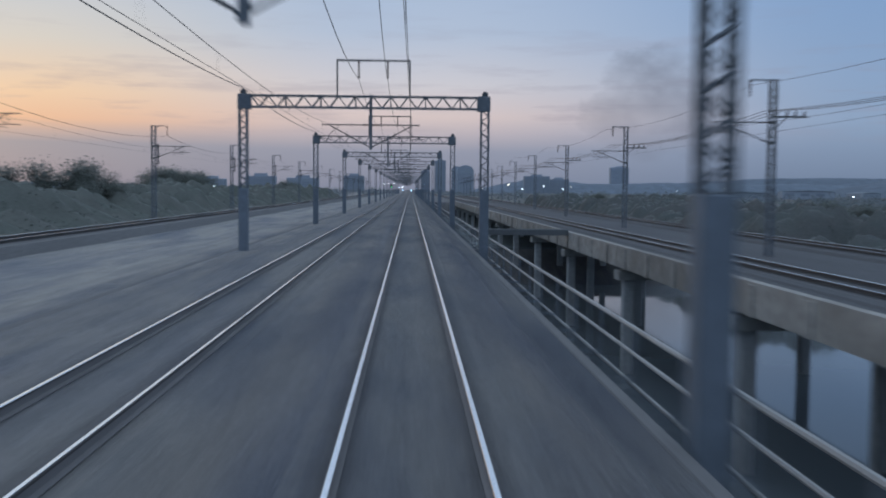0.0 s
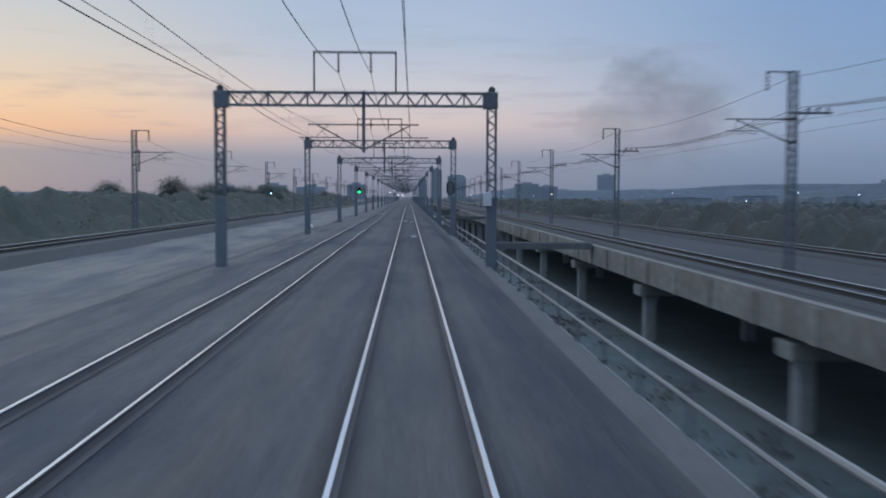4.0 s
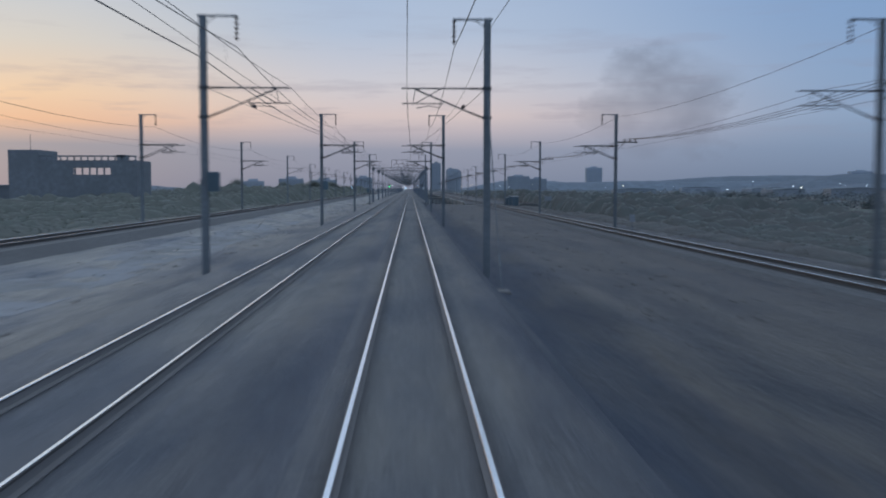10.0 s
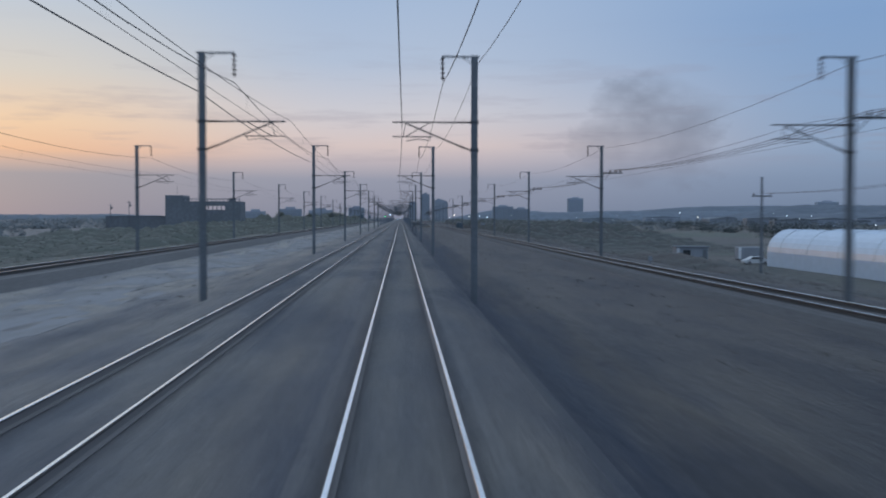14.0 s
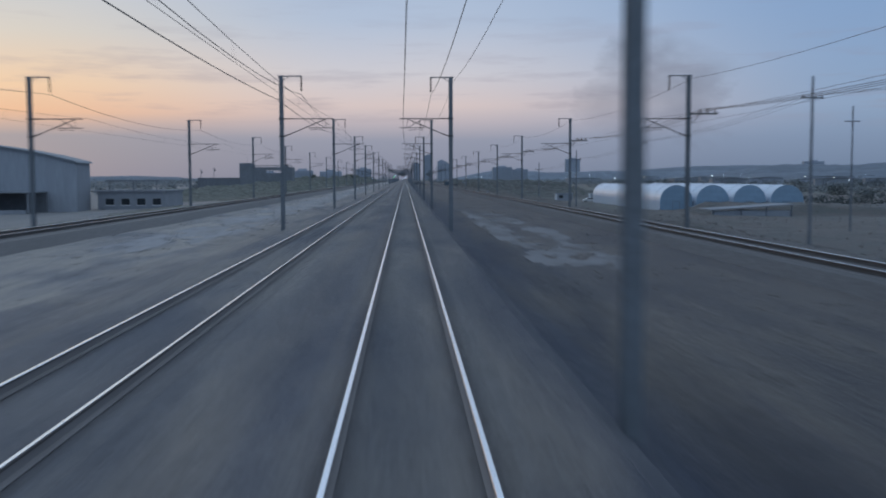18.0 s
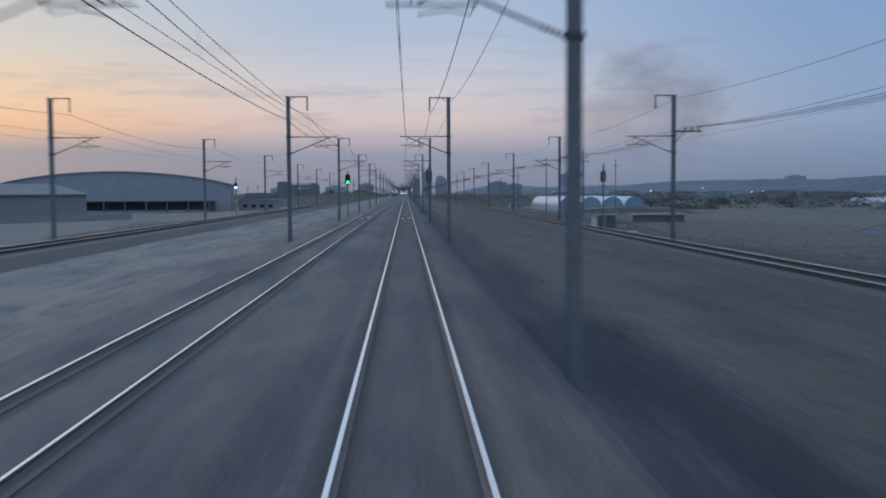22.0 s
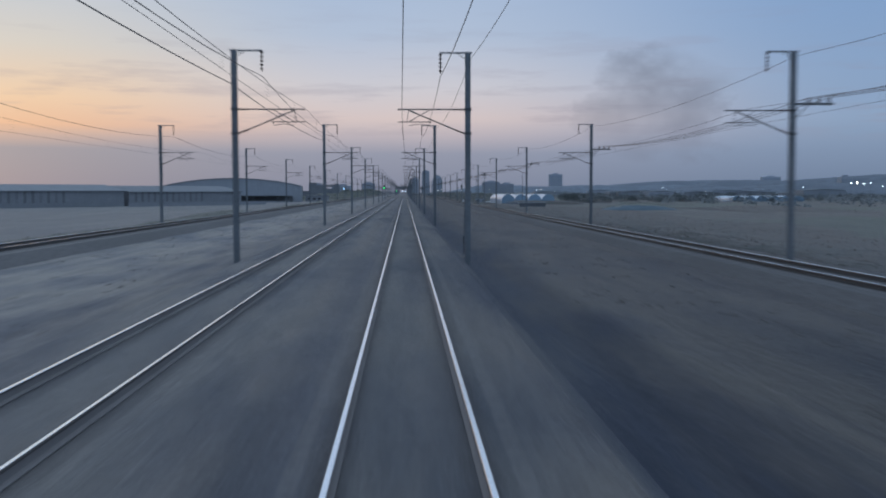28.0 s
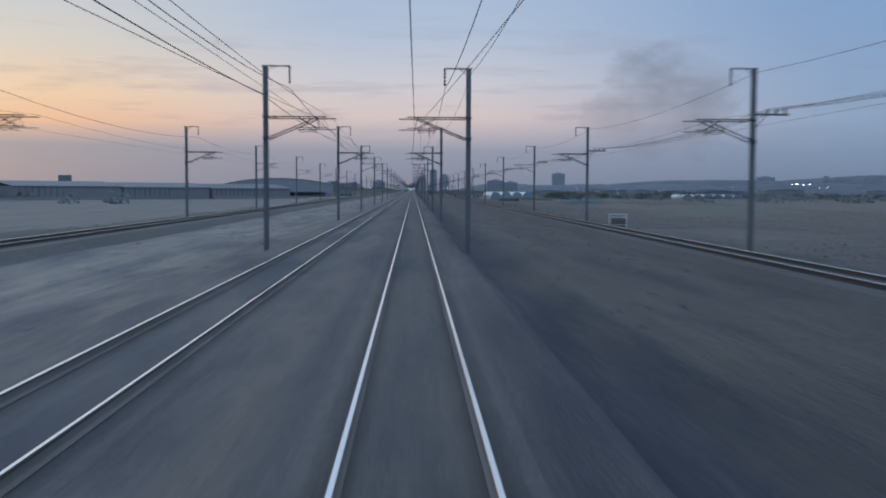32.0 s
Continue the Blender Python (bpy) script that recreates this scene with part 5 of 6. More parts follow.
def cover(name, label, xs, ys, height, mat, fuzz, size, leaf_mat, bias=1.0):
    """A lumpy mass of brush over the ground, with loose twigs and leaves standing out of it."""
    def z_at(x, y):
        h = height(x, y)
        return ground_z(x, y) + h * (0.82 + 0.22 * noise.noise((x * 0.4, y * 0.4, 2.2)) + 0.12 * noise.noise((x * 1.3, y * 1.3, 5.0))) - 0.12
    n = len(xs)
    vs = [(x + 0.3 * noise.noise((x, y, 8.0)), y, z_at(x, y) - (0.6 if i in (0, n - 1) else 0.0)) for y in ys for i, x in enumerate(xs)]
    fs = [(r * n + c, r * n + c + 1, (r + 1) * n + c + 1, (r + 1) * n + c) for r in range(len(ys) - 1) for c in range(n - 1)]
    me = bpy.data.meshes.new(name)
    me.from_pydata(vs, [], fs)
    me.materials.append(mat)
    me.polygons.foreach_set("use_smooth", [True] * len(fs))
    tagged(new(name, me), label, "brush", kind="stuff")
    f = Form()
    for _ in range(fuzz):
        x = xs[0] + (xs[-1] - xs[0]) * random.random() ** bias
        y = random.uniform(ys[0], ys[-1])
        if height(x, y) > 0.12:
            leaf(f, Vector((x, y, z_at(x, y) + random.uniform(-0.05, 0.16) * min(1.0, height(x, y)))), size * random.uniform(0.5, 1.3))
    tagged(new(name + "_twigs", raw(name + "_twigs", f, leaf_mat)), label.replace("lumpy", "loose twigs of"), "brush", kind="stuff")


def right_height(x, y):
    return (0.15 + 2.1 * lumpy(x, y)) * smooth(21.4, 25.5, x) * (1 - 0.45 * smooth(-950, -1080, y)) * (1 - smooth(-172, -160, y))


def left_height(x, y):
    return (0.1 + 1.1 * lumpy(x, y)) * smooth(-24.2, -29.0, x)


def dome(x, y, cell, seed):
    """Rounded bush tops, one in each uneven cell."""
    d = noise.voronoi((x / cell, y / cell, seed * 7.3))[0][0]
    return math.sqrt(max(0.0, 1 - (d / 0.62) ** 2)) * (0.65 + 0.6 * noise.noise((x * 0.05, y * 0.05, seed)))


def thick_left(x, y):
    env = smooth(-28.5, -36.0, x) * (0.5 + 0.5 * smooth(-260, -110, y)) * smooth(-460, -380, y)
    return env * (2.8 + 2.2 * lumpy(x, y) + 3.8 * dome(x, y, 6.0, 1) + 0.5 * noise.noise((x * 0.9, y * 0.9, 3.0)))


def thick_right(x, y):
    env = smooth(36.5, 41.5, x) * (0.3 + 0.7 * smooth(-300, -170, y)) * smooth(-330, -280, y)
    return env * (3.2 + 2.2 * lumpy(x, y) + 3.8 * dome(x, y, 6.5, 2))


def plain_height(x, y):
    return (max(0.0, 2.4 * lumpy(x, y, 0.012) - 0.9) + 2.3 * smooth(-505, -490, y) * (1 - smooth(-474, -466, y)) * smooth(62, 70, x) * (1 - smooth(100, 112, x))) * smooth(36, 42, x) * (1 - smooth(-470, -464, y) * (1 - smooth(-345, -335, y)) * smooth(48, 54, x) * (1 - smooth(96, 104, x)))


def grid(a, b, s):
    return [a + (b - a) * k / max(1, round((b - a) / s)) for k in range(max(1, round((b - a) / s)) + 1)]


cover("bank_brush", "lumpy dry brown brush on the railway bank", grid(21.3, 37.0, 0.8), grid(-1290, -158, 1.3), right_height, BRUSHY, 60000, 0.075, DRY, 1.6)
cover("bank_brush", "lumpy dry brown brush on the railway bank", grid(-38.0, -24.0, 0.9), grid(-1290, 300, 1.6), left_height, BUSHY, 40000, 0.075, DRY, 0.7)
cover("thicket", "lumpy dull green thicket beside the line", grid(-78.0, -28.5, 0.8), grid(-460, 430, 1.0), thick_left, BUSHY, 150000, 0.12, LEAF, 0.75)
cover("thicket", "lumpy dull green thicket beyond the viaduct", grid(32.5, 84.0, 0.9), grid(-330, 340, 1.0), thick_right, DARKBUSH, 120000, 0.12, LEAF, 1.4)
cover("plain_brush", "lumpy low brush and reeds over the plain", grid(36.0, 170.0, 2.2), grid(-1290, -250, 2.6), plain_height, BRUSHY, 30000, 0.14, DRY, 1.3)


def hollow_brush():
    x, y = random.uniform(5.2, 11.5), random.uniform(-160, 250)
    return x, y, random.uniform(0.4, 1.0), 0.12 + 0.7 * lumpy(x, y, 0.1) ** 2


scrub("hollow_brush", "dull brush filling the hollow beside the bridge", DRY, 900, hollow_brush, 0.10, 26)
scrub("verge_tufts", "sparse dry grass tufts between the tracks", DRY, 5200, verge, 0.04, 9)


def wood_belt():
    k = random.random()
    if k < 0.40:
        x, y = random.uniform(-420, -110), random.uniform(-1000, 900)
        x -= 60 if -780 < y < -500 else 0
        return x, y, random.uniform(3, 7), random.uniform(2.5, 7.5)
    if k < 0.72:
        x, y = random.uniform(170, 620), random.uniform(-650, 900)
        return x, y, random.uniform(3, 7), random.uniform(2.0, 6.5)
    x, y = random.choice((-1, 1)) * random.uniform(30, 500), random.uniform(500, 1700)
    return x, y, random.uniform(4, 8), random.uniform(4, 10)


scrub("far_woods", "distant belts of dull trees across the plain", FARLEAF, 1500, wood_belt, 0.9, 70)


NIGHTLEAF = leaf_material("dark_hedge_leaves", (0.085, 0.10, 0.105), (0.115, 0.13, 0.13))


def hedgerow():
    y = random.choice((-420, -300, -160, -20, 90, 220, 380, 540, 700)) + random.uniform(-9, 9)
    x = 110 + 0.16 * (y + 420) + random.random() ** 1.3 * 520
    h = 3.0 + 6.5 * lumpy(x, y, 0.02) * random.uniform(0.6, 1.1)
    return x, y + 0.12 * x, random.uniform(3, 6.5), h


scrub("hedgerow_trees", "dark rows of trees and hedges across the plain", NIGHTLEAF, 560, hedgerow, 0.42, 150)


# ---- hills and town along the horizon ----
def ridge(x0, y0, x1, y1, h, width, seed, name="wooded_hill"):
    """A long low wooded hill with a lumpy crest."""
    n, m = 120, 10
    a, b = Vector((x0, y0, 0)), Vector((x1, y1, 0))
    across = (b - a).normalized().cross(Vector((0, 0, 1)))
    vs, fs = [], []
    for i in range(n + 1):
        t = i / n
        c = a.lerp(b, t)
        env = smooth(0, 0.2, t) * (1 - smooth(0.75, 1.0, t))
        hh = h * env * (0.7 + 0.5 * noise.noise((t * 5, seed, 0.3)))
        for j in range(m + 1):
            s = j / m
            z = hh * math.sin(math.pi * s) + 2.2 * env * noise.noise((i * 0.7, j * 1.3, seed)) + 1.2 * env * noise.noise((i * 1.9, j * 2.1, seed + 9))
            p = c + across * width * (s - 0.5)
            vs.append((p.x, p.y, -6.2 + max(0, z)))
    for i in range(n):
        for j in range(m):
            k = i * (m + 1) + j
            fs.append((k, k + 1, k + m + 2, k + m + 1))
    me = bpy.data.meshes.new(name)
    me.from_pydata(vs, [], fs)
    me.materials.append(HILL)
    tagged(new(name, me), "low wooded hill on the horizon with dusk haze in its colour", "hill", kind="structure")


# blue-grey base colour carries the haze over the far hills
HILL = material("haze_tinted_hillside", (0.165, 0.195, 0.235), 0.95, 0.0, 0.2, 0.05, 0.01)
ridge(420, 900, 1500, 250, 30, 260, 1.7)
ridge(700, 1900, 2300, 700, 62, 420, 5.2, "far_hill")
ridge(-2600, 2100, -300, 2300, 26, 420, 8.8, "far_hill")
ridge(300, 3300, 4300, 1500, 78, 500, 6.1, "far_hill")
ridge(60, 2700, 1500, 2350, 38, 300, 3.3, "far_hill")


def tower(x, y, w, d, h, z=-6.0, crown=0.0, label="distant apartment tower block in haze-paled blue-grey"):
    b = thing("tower_block", label, "tower block", (x, y, z), "distant towers")
    if crown:
        prof = [(-w / 2, 0), (-w / 2, h - crown)] + [(-w / 2 * math.cos(math.pi * k / 8), h - crown + crown * math.sin(math.pi * k / 8)) for k in range(1, 8)] + [(w / 2, h - crown), (w / 2, 0)]
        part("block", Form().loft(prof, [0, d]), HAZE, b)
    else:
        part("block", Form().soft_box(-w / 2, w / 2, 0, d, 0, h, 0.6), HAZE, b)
        part("plant_room", Form().box(-w * 0.22, w * 0.22, d * 0.3, d * 0.7, h, h + 4), HAZE, b)
    for k in range(int(w // 4)):
        f = Form()
        for r in range(int((h - crown - 6) // 3.2)):
            f.box(-w / 2 + 1.2 + k * 4, -w / 2 + 3.2 + k * 4, -0.1, 0.0, 4 + r * 3.2, 5.6 + r * 3.2)
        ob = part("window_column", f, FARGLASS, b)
        ob["kind"] = "stuff"
    return b


tower(89.0, 1575, 27, 20, 48, crown=9)
tower(78.0, 2540, 28, 20, 84)
tower(122.0, 2560, 26, 20, 66)
tower(40.0, 2600, 24, 20, 58)
tower(602.0, 2785, 52, 24, 76)
tower(300.0, 2300, 60, 24, 42)
tower(360.0, 2350, 50, 24, 36)
tower(1400.0, 2591, 70, 26, 36, 20.0, label="broad pale apartment slab on the far hill")
tower(-230.0, 1500, 46, 20, 27)
tower(-170.0, 1540, 50, 20, 25)
tower(-300.0, 1480, 40, 20, 22)
tower(-110.0, 1900, 40, 20, 34)
tower(1000.0, 1090, 26, 24, 40)
for k in range(26):  # low works and houses on the plain to the right
    x = random.uniform(260, 900)
    y = random.uniform(-40, 1250)
    w, h, d = random.uniform(18, 60), random.uniform(4, 9.5), random.uniform(12, 30)
    b = thing("works_building", "low distant works building with shallow roof", "building", (x, y, -6.0), "low works on the plain", turn=random.uniform(-25, 25))
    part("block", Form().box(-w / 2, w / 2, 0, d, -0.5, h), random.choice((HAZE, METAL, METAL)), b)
    part("roof", Form().loft([(-w / 2 - 0.5, h), (w / 2 + 0.5, h), (w / 2, h + 0.4), (0, h + 1.6), (-w / 2, h + 0.4)], [-0.5, d + 0.5]), ROOF, b)
    for q in range(3):
        part("window", Form().box(-w / 2 + 3 + q * w / 3.4, -w / 2 + 3 + q * w / 3.4 + w / 6, -0.06, 0.0, h * 0.5, h * 0.8), FARGLASS, b)


# ---- signals, lamps and small trackside things ----
def lit(name, colour, strength):
    m = bpy.data.materials.new(name)
    m.use_nodes = True
    b = m.node_tree.nodes["Principled BSDF"]
    b.inputs["Base Color"].default_value = (*colour, 1)
    b.inputs["Emission Color"].default_value = (*colour, 1)
    b.inputs["Emission Strength"].default_value = strength
    return m


GREEN = lit("green_signal_lens", (0.01, 1.0, 0.16), 7.0)
BLUE = lit("blue_white_signal_lens", (0.35, 0.65, 1.0), 9.0)
COLD = lit("cold_white_lamp", (0.82, 0.92, 1.0), 9.0)
WARMW = lit("warm_white_lamp", (1.0, 0.9, 0.72), 9.0)
BLACK = material("matt_black_signal_plate", (0.045, 0.05, 0.056), 0.7, 0.0, 0.1)


def signal(x, y, base, head, facing, lens, top, label, w=0.62, h=1.25, own_post=True):
    """A colour-light signal: post, rounded plate, hooded lamps. facing -1 looks towards -y."""
    s = thing("signal", label, "railway signal", (x, y, 0), "signals")
    if own_post:
        part("post", Form().bar((0, 0, base), (0, 0, top - 0.4), 0.075, 10), LATTICE, s)
        part("finial", Form().turned([(0.07, 0), (0.1, 0.1), (0.05, 0.22), (0.015, 0.42)], (0, 0, top - 0.42), 8), LATTICE, s)
        part("footing", Form().soft_box(-0.3, 0.3, -0.3, 0.3, base - 0.7, base - 0.12, 0.04), SLEEPER, s)
        part("platform", Form().box(-0.3, 0.3, -0.25, 0.25, head - h * 0.5 - 0.35, head - h * 0.5 - 0.28), LATTICE, s)
    n, ring = 10, []
    r = w / 2
    for k in range(2 * n):
        a = 2 * math.pi * k / (2 * n)
        ring.append((r * math.cos(a), (h / 2 - r) * (1 if math.sin(a) >= 0 else -1) + r * math.sin(a)))
    yy = facing * 0.1
    f = Form().loft([(a, b + head) for a, b in ring], [min(yy, yy + facing * 0.05), max(yy, yy + facing * 0.05)])
    plate = part("back_plate", f, BLACK, s, "rounded black plate")
    part("housing", Form().soft_box(-w * 0.3, w * 0.3, min(-facing * 0.28, yy), max(-facing * 0.28, yy), head - h * 0.42, head + h * 0.42, 0.06), STEEL if facing > 0 else BLACK, s, "grey lamp housing")
    for k in range(3):
        z = head + (1 - k) * h * 0.27
        a, b = (0, yy + facing * 0.05, z), (0, yy + facing * 0.07, z)
        part("lens", Form().bar(a, b, 0.16 if lens is GREEN else 0.105, 14), lens if (k == 2 and facing < 0) else GLASS, plate, "lit green lens" if (k == 2 and lens is GREEN and facing < 0) else "")
        hood = Form()
        arc = [(0.16 * math.cos(math.pi * i / 8), 0.16 * math.sin(math.pi * i / 8)) for i in range(9)]
        hood.loft([(p, q + z) for p, q in arc] + [(p * 0.9, q * 0.9 + z) for p, q in reversed(arc)], sorted((yy + facing * 0.05, yy + facing * 0.3)))
        part("hood", hood, BLACK, plate)
    return s


signal(-7.35, -723.2, -0.6, 4.42, -1, GREEN, 5.65, "post signal with round black plate showing green", 0.66, 1.32)
signal(2.24, -756.4, -0.6, 4.2, 1, GREEN, 5.4, "post signal seen from behind, grey housing on platform", 0.55, 1.28)
signal(-8.4, 12.8, 0, 3.68, -1, GREEN, 0, "signal on a gantry leg showing green", 0.55, 1.1, False)
signal(3.8, -66.6, 0, 3.4, 1, GREEN, 0, "signal on a gantry leg seen from behind", 0.75, 1.3, False)
signal(-23.6, 13.6, 0, 3.3, -1, BLUE, 0, "small signal on a lattice mast showing blue-white", 0.45, 0.8, False)
signal(18.75, -756.4, -1.2, 4.1, 1, GREEN, 5.4, "post signal beside the single track seen from behind", 0.55, 1.15)
signal(-22.0, -720.5, -0.9, 3.7, -1, BLUE, 4.9, "slim post signal showing blue-white", 0.4, 0.8)
signal(-8.3, 420.0, 0, 3.9, -1, GREEN, 0, "distant gantry signal showing green", 0.9, 1.4, False)
hood = thing("shade_plate_unit", "dark plate shade above the signal housing", "shade", (3.9, -66.6, 0))
part("plate", Form().soft_box(-0.36, 0.36, -0.35, 0.35, 4.2, 4.26, 0.02), BLACK, hood)
part("strut", Form().bar((0.2, 0, 4.0), (0.2, 0, 4.22), 0.03), LATTICE, hood)
sbox = thing("signal_box_unit", "white relay box strapped to the gantry leg", "box", (3.82, -107.7, 2.5))
part("body", Form().soft_box(-0.22, 0.14, -0.5, -0.2, -0.3, 0.35, 0.04), WHITE, sbox)
part("strap", Form().box(-0.25, 0.5, -0.22, -0.16, 0.0, 0.06), STEEL, sbox)


def balise(x, y, label="white track transponder plate bolted between the rails"):
    b = thing("track_transponder", label, "transponder", (x, y, -0.17), "transponders")
    part("body", Form().soft_box(-0.21, 0.21, -0.27, 0.27, 0.0, 0.09, 0.03), WHITE, b)
    part("bracket", Form().box(-0.42, 0.42, -0.05, 0.05, -0.03, 0.02), LATTICE, b)
    for s in (-0.14, 0.14):
        part("bolt", Form().bar((s, 0.2, 0.08), (s, 0.2, 0.11), 0.02, 6), STEEL, b)
    return b


for x, y in ((-0.3, -742.4), (0.4, -739.6), (-4.2, -736.9), (-4.9, -739.9), (-0.3, -46.5), (0.38, -48.2), (0.35, -88.0), (-4.55, -0.4), (-3.95, -2.4)):
    balise(x, y)
for y in (-735.4, -737.9, -43.9):
    b = thing("cable_bar", "pale cable bridge bar laid across the sleepers", "cable bar", (0.06, y, -0.16), "cable bars")
    part("bar", Form().soft_box(-0.32, 0.32, -0.07, 0.07, 0, 0.06, 0.02), SLEEPER, b)
    part("cable", Form().run([(-0.7, 0.02, -0.01), (-0.3, 0.03, 0.05), (0.3, 0.03, 0.05), (0.7, 0.0, -0.01)], 0.02), WIRE, b)

for k, (x, y, w, h, m) in enumerate(((21.7, -170.0, 1.2, 1.7, DARKBOX), (22.1, -173.0, 1.3, 2.1, DARKBOX), (22.6, -175.6, 1.3, 2.1, DARKBOX), (21.0, -745.0, 1.0, 1.5, GREENBOX), (20.9, -749.3, 1.0, 1.6, GREENBOX),
                                     (19.9, -746.0, 0.4, 1.1, WHITE), (20.0, -763.0, 0.5, 0.3, WHITE), (22.0, -139.0, 1.2, 1.8, DARKBOX))):
    cabinet(x, y, ground_z(x, y) - (0.25 if y < -700 else 0.0), w, 0.8, h, m, "white painted trackside box by the rails" if m is WHITE else ("blue-grey" if m is DARKBOX else "green-grey") + " metal relay cabinet with pale lid")


def board(x, y, z, w, h, label, post=1.2, two=True):
    b = thing("sign_board", label, "sign", (x, y, z), "trackside boards")
    part("panel", Form().soft_box(-w / 2, w / 2, -0.03, 0.03, 0, h, 0.012), PALEWALL, b)
    for s in ((-1, 1) if two else (0,)):
        part("post", Form().box(s * w * 0.36 - 0.04, s * w * 0.36 + 0.04, 0.03, 0.1, -post, h * 0.9), LATTICE, b)
    return b


board(32.4, -156.5, -0.25, 1.75, 1.0, "plain white board on two posts", 4.6)
board(18.4, -304.5, -0.15, 0.42, 0.62, "small white marker board on a post", 1.0, False)
board(19.6, -1090.0, -0.7, 0.4, 0.4, "small white marker board on a post", 0.7, False)
board(19.8, -462.0, -0.75, 0.35, 0.35, "small white marker board on a post", 0.6, False)
bb = thing("billboard", "dark billboard on two posts above the fields", "billboard", (-241.7, -545.7, -4.0))
part("panel", Form().soft_box(-4.6, 4.6, -0.3, 0.3, 9.6, 15.6, 0.08), DARKWALL, bb)
for s in (-3.4, 3.4):
    part("post", Form().box(s - 0.25, s + 0.25, -0.2, 0.2, 0, 9.6), DARKWALL, bb)
part("catwalk", Form().box(-4.6, 4.6, -1.1, -0.3, 9.3, 9.45), DARKWALL, bb)
cf = thing("pit_guard", "box of pale pipes guarding a cable pit", "guard frame", (22.6, -1124.0, ground_z(22.6, -1124.0)))
for a, b in (((-0.9, 0, 1.3), (0.9, 0, 1.3)), ((-0.9, 0, 1.0), (0.9, 0, 1.0)), ((-0.9, 0, 0.15), (0.9, 0, 0.15)), ((-0.9, 0.9, 1.3), (0.9, 0.9, 1.3)), ((-0.9, 0, -0.3), (-0.9, 0, 1.3)), ((0.9, 0, -0.3), (0.9, 0, 1.3)),
             ((-0.9, 0.9, -0.3), (-0.9, 0.9, 1.3)), ((0.9, 0.9, -0.3), (0.9, 0.9, 1.3)), ((-0.9, 0, 1.3), (-0.9, 0.9, 1.3)), ((0.9, 0, 1.3), (0.9, 0.9, 1.3))):
    part("pipe", Form().bar(a, b, 0.035, 8), WHITE, cf)
part("pit_box", Form().soft_box(-0.8, 0.8, 0.1, 0.8, -0.3, 0.85, 0.03), SLEEPER, cf)
bar_ = thing("end_barrier", "dark post barrier across the end of the gap", "barrier", (0, -165.5, 0))
for k in range(8):
    part("post", Form().soft_box(5.0 + 0.75 * k, 5.14 + 0.75 * k, -0.07, 0.07, -1.2, 0.05 if k % 3 else 0.2, 0.02), LATTICE, bar_)
part("rail", Form().bar((4.9, 0, -0.2), (10.5, 0, -0.2), 0.045, 7), LATTICE, bar_)
# tension weights and relay boxes on some masts
for x, y, s in ((LEFT_M, -297.3, 1), (LEFT_M, -346.8, 1), (RIGHT_M, -1081.8, -1), (LEFT_M, -194.7, -1)):
    w = thing("mast_box", "dark relay box bolted to a mast", "box", (x, y, 2.9 if s > 0 else 2.2), "mast boxes")
    part("body", Form().soft_box(min(s * 0.13, s * 0.55), max(s * 0.13, s * 0.55), -0.2, 0.2, -0.4, 0.35, 0.03), DARKBOX, w)
    part("strap", Form().box(-0.17, 0.17, -0.17, 0.17, -0.04, 0.04), STEEL, w)
# stays and in-line insulators of the wires that end at the masts
for x, y, s in ((RIGHT_M, -194.7, 1), (RIGHT_M, -346.8, -1), (RIGHT_M, -731.7, -1), (LEFT_M, -731.7, -1), (LEFT_M, -194.7, 1), (RIGHT_M, -1081.8, 1), (LEFT_M, -1081.8, 1), (RIGHT_M, -1030.8, 1)):
    g = thing("mast_stay", "slanting steel stay rod anchoring a mast", "stay", (x, y, 0), "mast stays")
    part("rod", Form().bar((0, s * 0.12, 6.2), (0.1, s * 5.2, -0.7), 0.022, 6), STEEL, g)
    part("turnbuckle", Form().bar((0.085, s * 4.4, 0.35), (0.09, s * 4.7, -0.05), 0.05, 6), STEEL, g)
    part("anchor", Form().soft_box(-0.2, 0.4, s * 5.2 - 0.35, s * 5.2 + 0.35, -1.4, -0.78, 0.05), SLEEPER, g)
for x0, z0, ya, yb in ((TRACKS["next"], 6.1, -246.0, -297.3), (TRACKS["own"], 6.1, -246.0, -297.3), (TRACKS["next"], 6.1, -1127.2, -1177.7), (TRACKS["own"], 6.1, -1127.2, -1177.7)):
    for s, dst in ((1, ya), (-1, yb)):
        xm = LEFT_M if x0 < -1 else RIGHT_M
        end = dst + s * 50
        mid = (dst + end) / 2
        p = [(x0 + 0.5 * (1 if x0 < -1 else -1) * -1, (ya + yb) / 2, 5.5), (x0 - 0.3 if x0 < -1 else x0 + 0.4, dst, 6.3), (xm, end, 6.5)]
        w = thing("anchored_wire", "dark wire running aside to its anchor mast", "wire", group="anchored wires")
        part("strand", wire_run(Form(), p, 0.15, 0.011, 6), WIRE, w)
        q = Vector(p[1]).lerp(Vector(p[2]), 0.82)
        d = (Vector(p[2]) - Vector(p[1])).normalized()
        part("insulator", insulator(Form(), q - d * 0.3, q + d * 0.3, 5, 0.09), PORCELAIN, w)

# roadside power line on the right
LINE_X, poles = 34.0, [(-448, 6.5), (-502, 8.0), (-555, 9.4), (-614, 11.0), (-663, 10.7)]
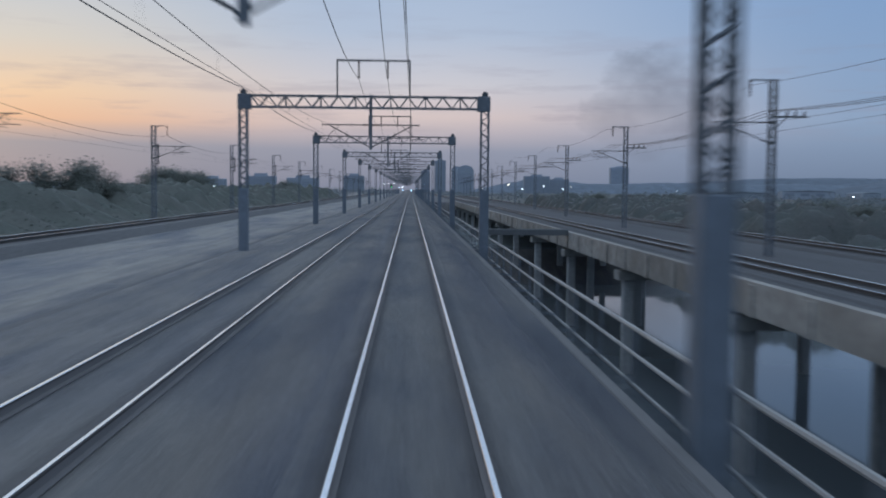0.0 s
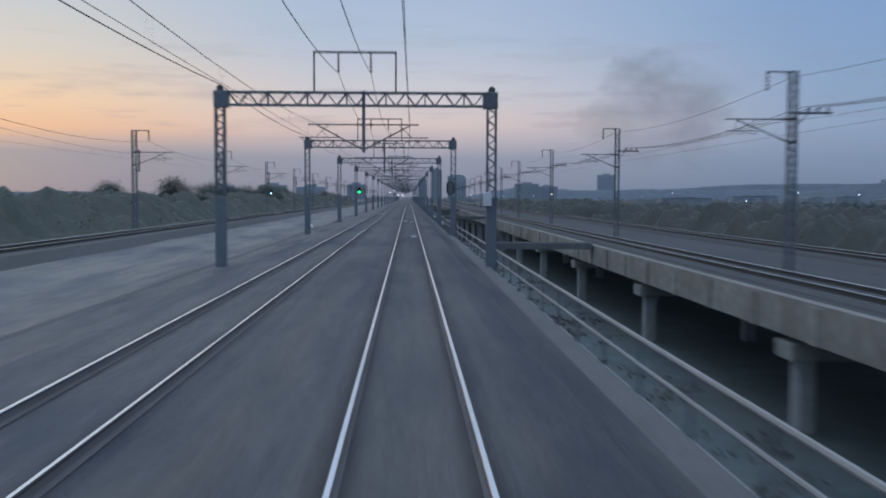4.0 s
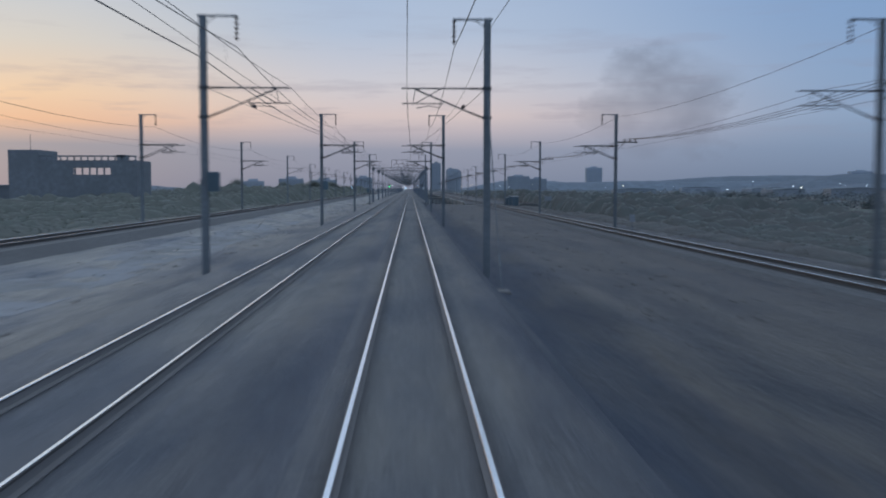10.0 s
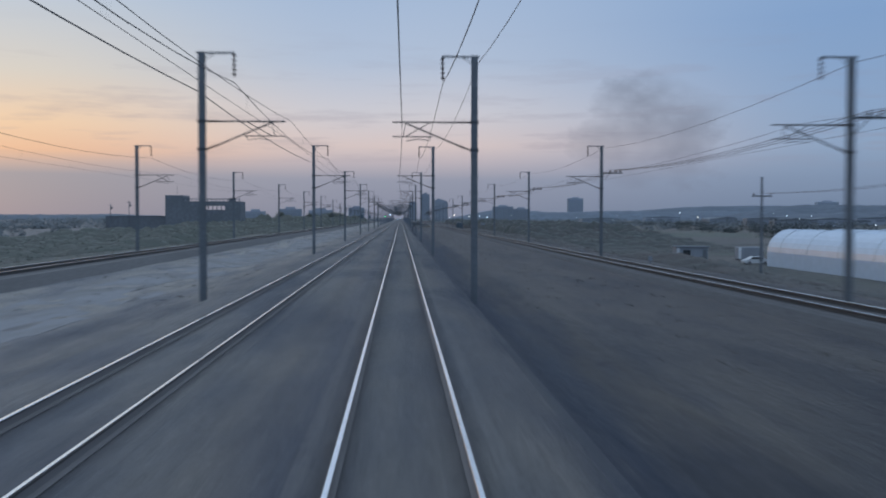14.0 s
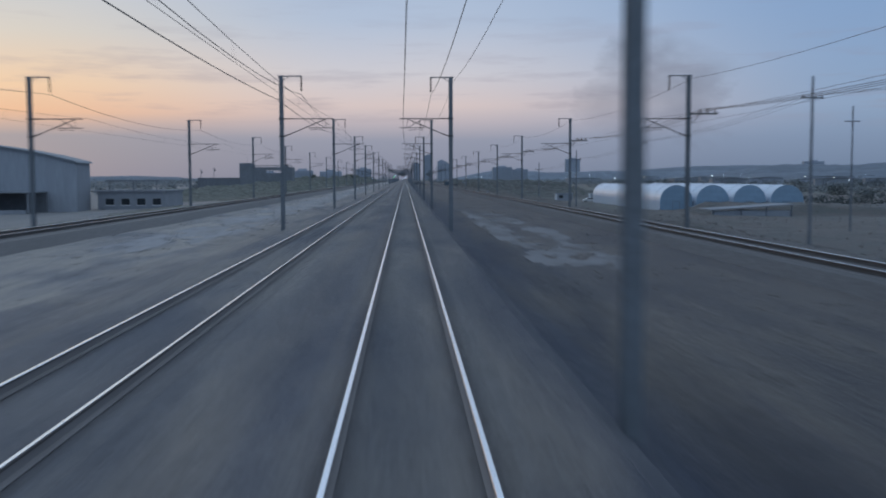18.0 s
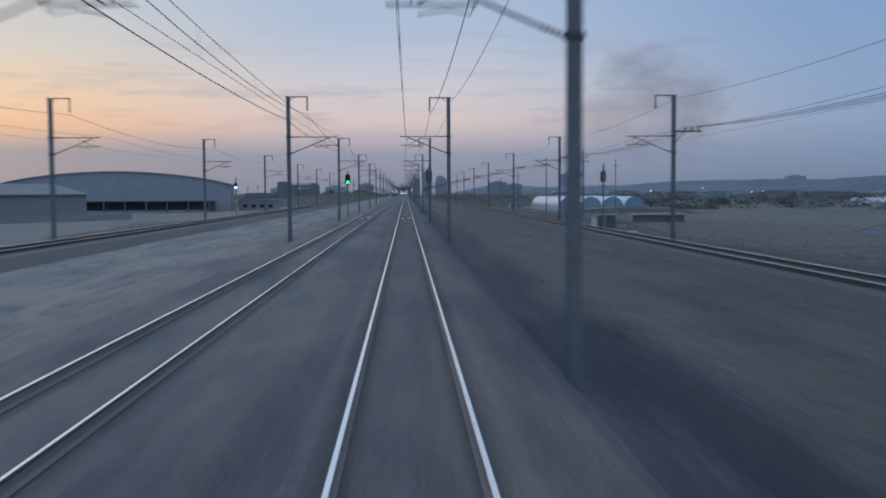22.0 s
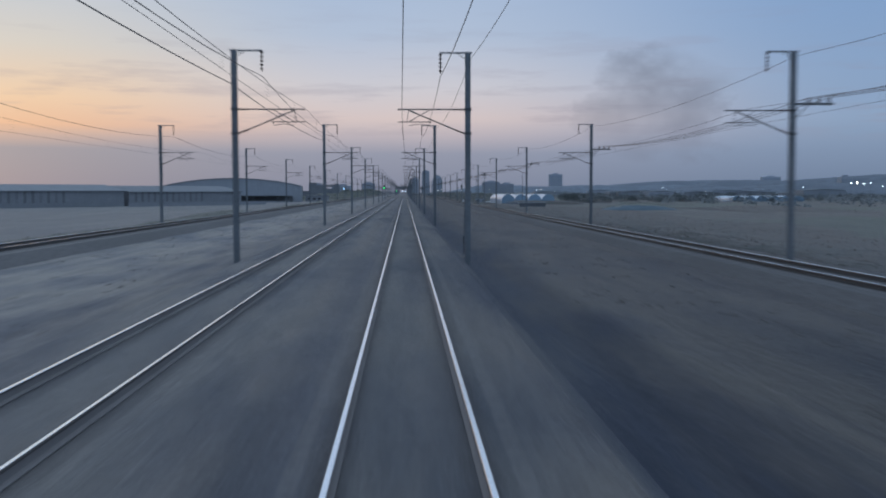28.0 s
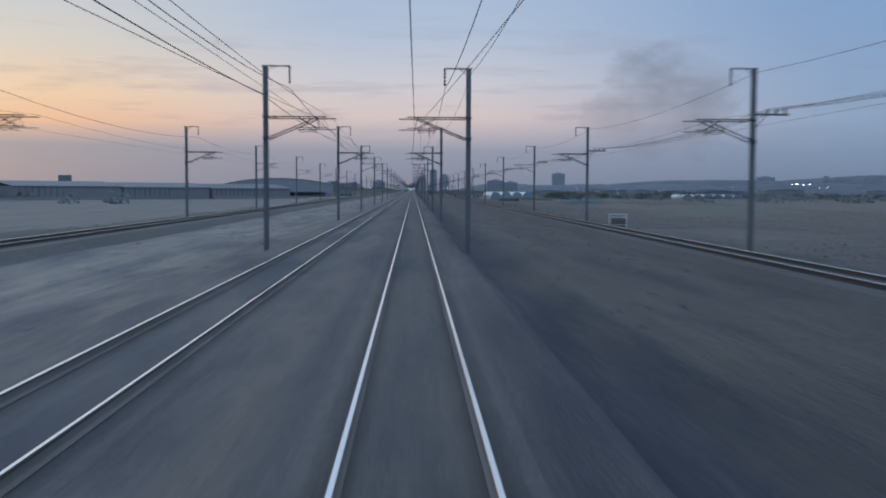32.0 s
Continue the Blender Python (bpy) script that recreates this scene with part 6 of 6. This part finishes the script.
for y, top in poles:
    p = thing("utility_pole", "tall utility pole with crossarms beside the bank", "utility pole", (LINE_X, y, 0), "utility poles")
    z = ground_z(LINE_X, y) - 0.5
    part("shaft", Form().bar((0, 0, z), (0, 0, top), 0.17, 8, 0.1), LATTICE, p)
    for dz in ((1.4, 2.3) if y == -663 else (1.8,)):
        c = part("crossarm", Form().box(-0.95, 0.95, -0.05, 0.05, top - dz - 0.06, top - dz + 0.06), LATTICE, p)
        for s in (-0.8, 0, 0.8):
            part("pin_insulator", Form().turned([(0.03, 0), (0.08, 0.05), (0.05, 0.12), (0.07, 0.17), (0.02, 0.22)], (s, 0, top - dz + 0.06), 8), PORCELAIN, c)
    if y == -663:
        part("transformer", Form().turned([(0.24, 0), (0.3, 0.08), (0.3, 0.75), (0.22, 0.85)], (-0.45, 0, top - 5.3), 10), LATTICE, p)
p = thing("utility_pole", "tall utility pole with one crossarm in the fields", "utility pole", (62.6, -560, -5.9), "utility poles")
part("shaft", Form().bar((0, 0, 0), (0, 0, 18.4), 0.17, 8, 0.1), LATTICE, p)
part("crossarm", Form().box(-1.1, 1.1, -0.06, 0.06, 16.2, 16.34), LATTICE, p)
for s in (-0.8, 0.0, 0.8):
    feeder([(LINE_X + s, y, t - 1.55) for y, t in poles], 0.7, 0.011, "thin power line wire strung between utility poles")

# lamps of the town and yards, far off
def yard_lamp(x, y, z, r, mat, h=6.0):
    p = thing("yard_lamp", "far yard lamp burning on a slim pole", "lamp", (x, y, z), "far lamps")
    part("pole", Form().bar((0, 0, -h), (0, 0, 0.1), 0.12, 6, 0.07), LATTICE, p)
    part("lamp_head", Form().turned([(r * 0.3, -r * 0.5), (r, -r * 0.25), (r, r * 0.2), (r * 0.4, r * 0.5)], (0, 0, 0), 10), mat, p, "glowing lamp head")
    return p


for k in range(26):
    d = random.uniform(350, 1500)
    a = radians(random.uniform(4.0, 26.0))
    y = -560 + d * math.cos(a) * 1.2
    x = 60 + d * math.sin(a) * 1.35
    yard_lamp(x, y, random.uniform(-2.5, 5.5) + d * 0.003, 0.11 + d * 0.00022, random.choice((COLD, COLD, WARMW)), 9)
for x, y, z, r in ((395, -240, 9.5, 0.75), (402, -238, 8.6, 0.5), (388, -244, 9.0, 0.45), (412, -230, 9.2, 0.5), (420, -236, 6.0, 0.4), (430, -232, 6.4, 0.4), (360, -210, 6.0, 0.35)):
    yard_lamp(x, y, z, r, COLD if r < 0.7 else WARMW, 15)
for k in range(14):
    yard_lamp(random.uniform(-16, 9) * 1.3, random.uniform(620, 1000), random.uniform(1.0, 7.5), random.uniform(0.16, 0.34), random.choice((COLD, BLUE, COLD)), 6)
for k in range(7):
    yard_lamp(random.uniform(55, 110), random.uniform(640, 1100), random.uniform(1, 6), random.uniform(0.2, 0.42), random.choice((COLD, WARMW)), 9)
for x, y in ((-60, 300), (-120, 520), (-95, 700)):
    yard_lamp(x, y, 3.0, 0.25, COLD, 6)

# the sleepers of the own track that are passed singly
one = sleeper_form(TRACKS["own"], 0.0, 0.0).mesh("sleeper", SLEEPER)
row = thing("sleeper_row", "grey concrete sleepers under the rails", "sleepers", kind="structure")
k = math.ceil((NEAR_A + 1300.0) / 0.6 - 1e-6)
while -1300.0 + 0.6 * k < NEAR_B:
    ob = part("sleeper", one, SLEEPER, row)
    ob.matrix_basis = pose(0, -1300.0 + 0.6 * k, 0)
    k += 1
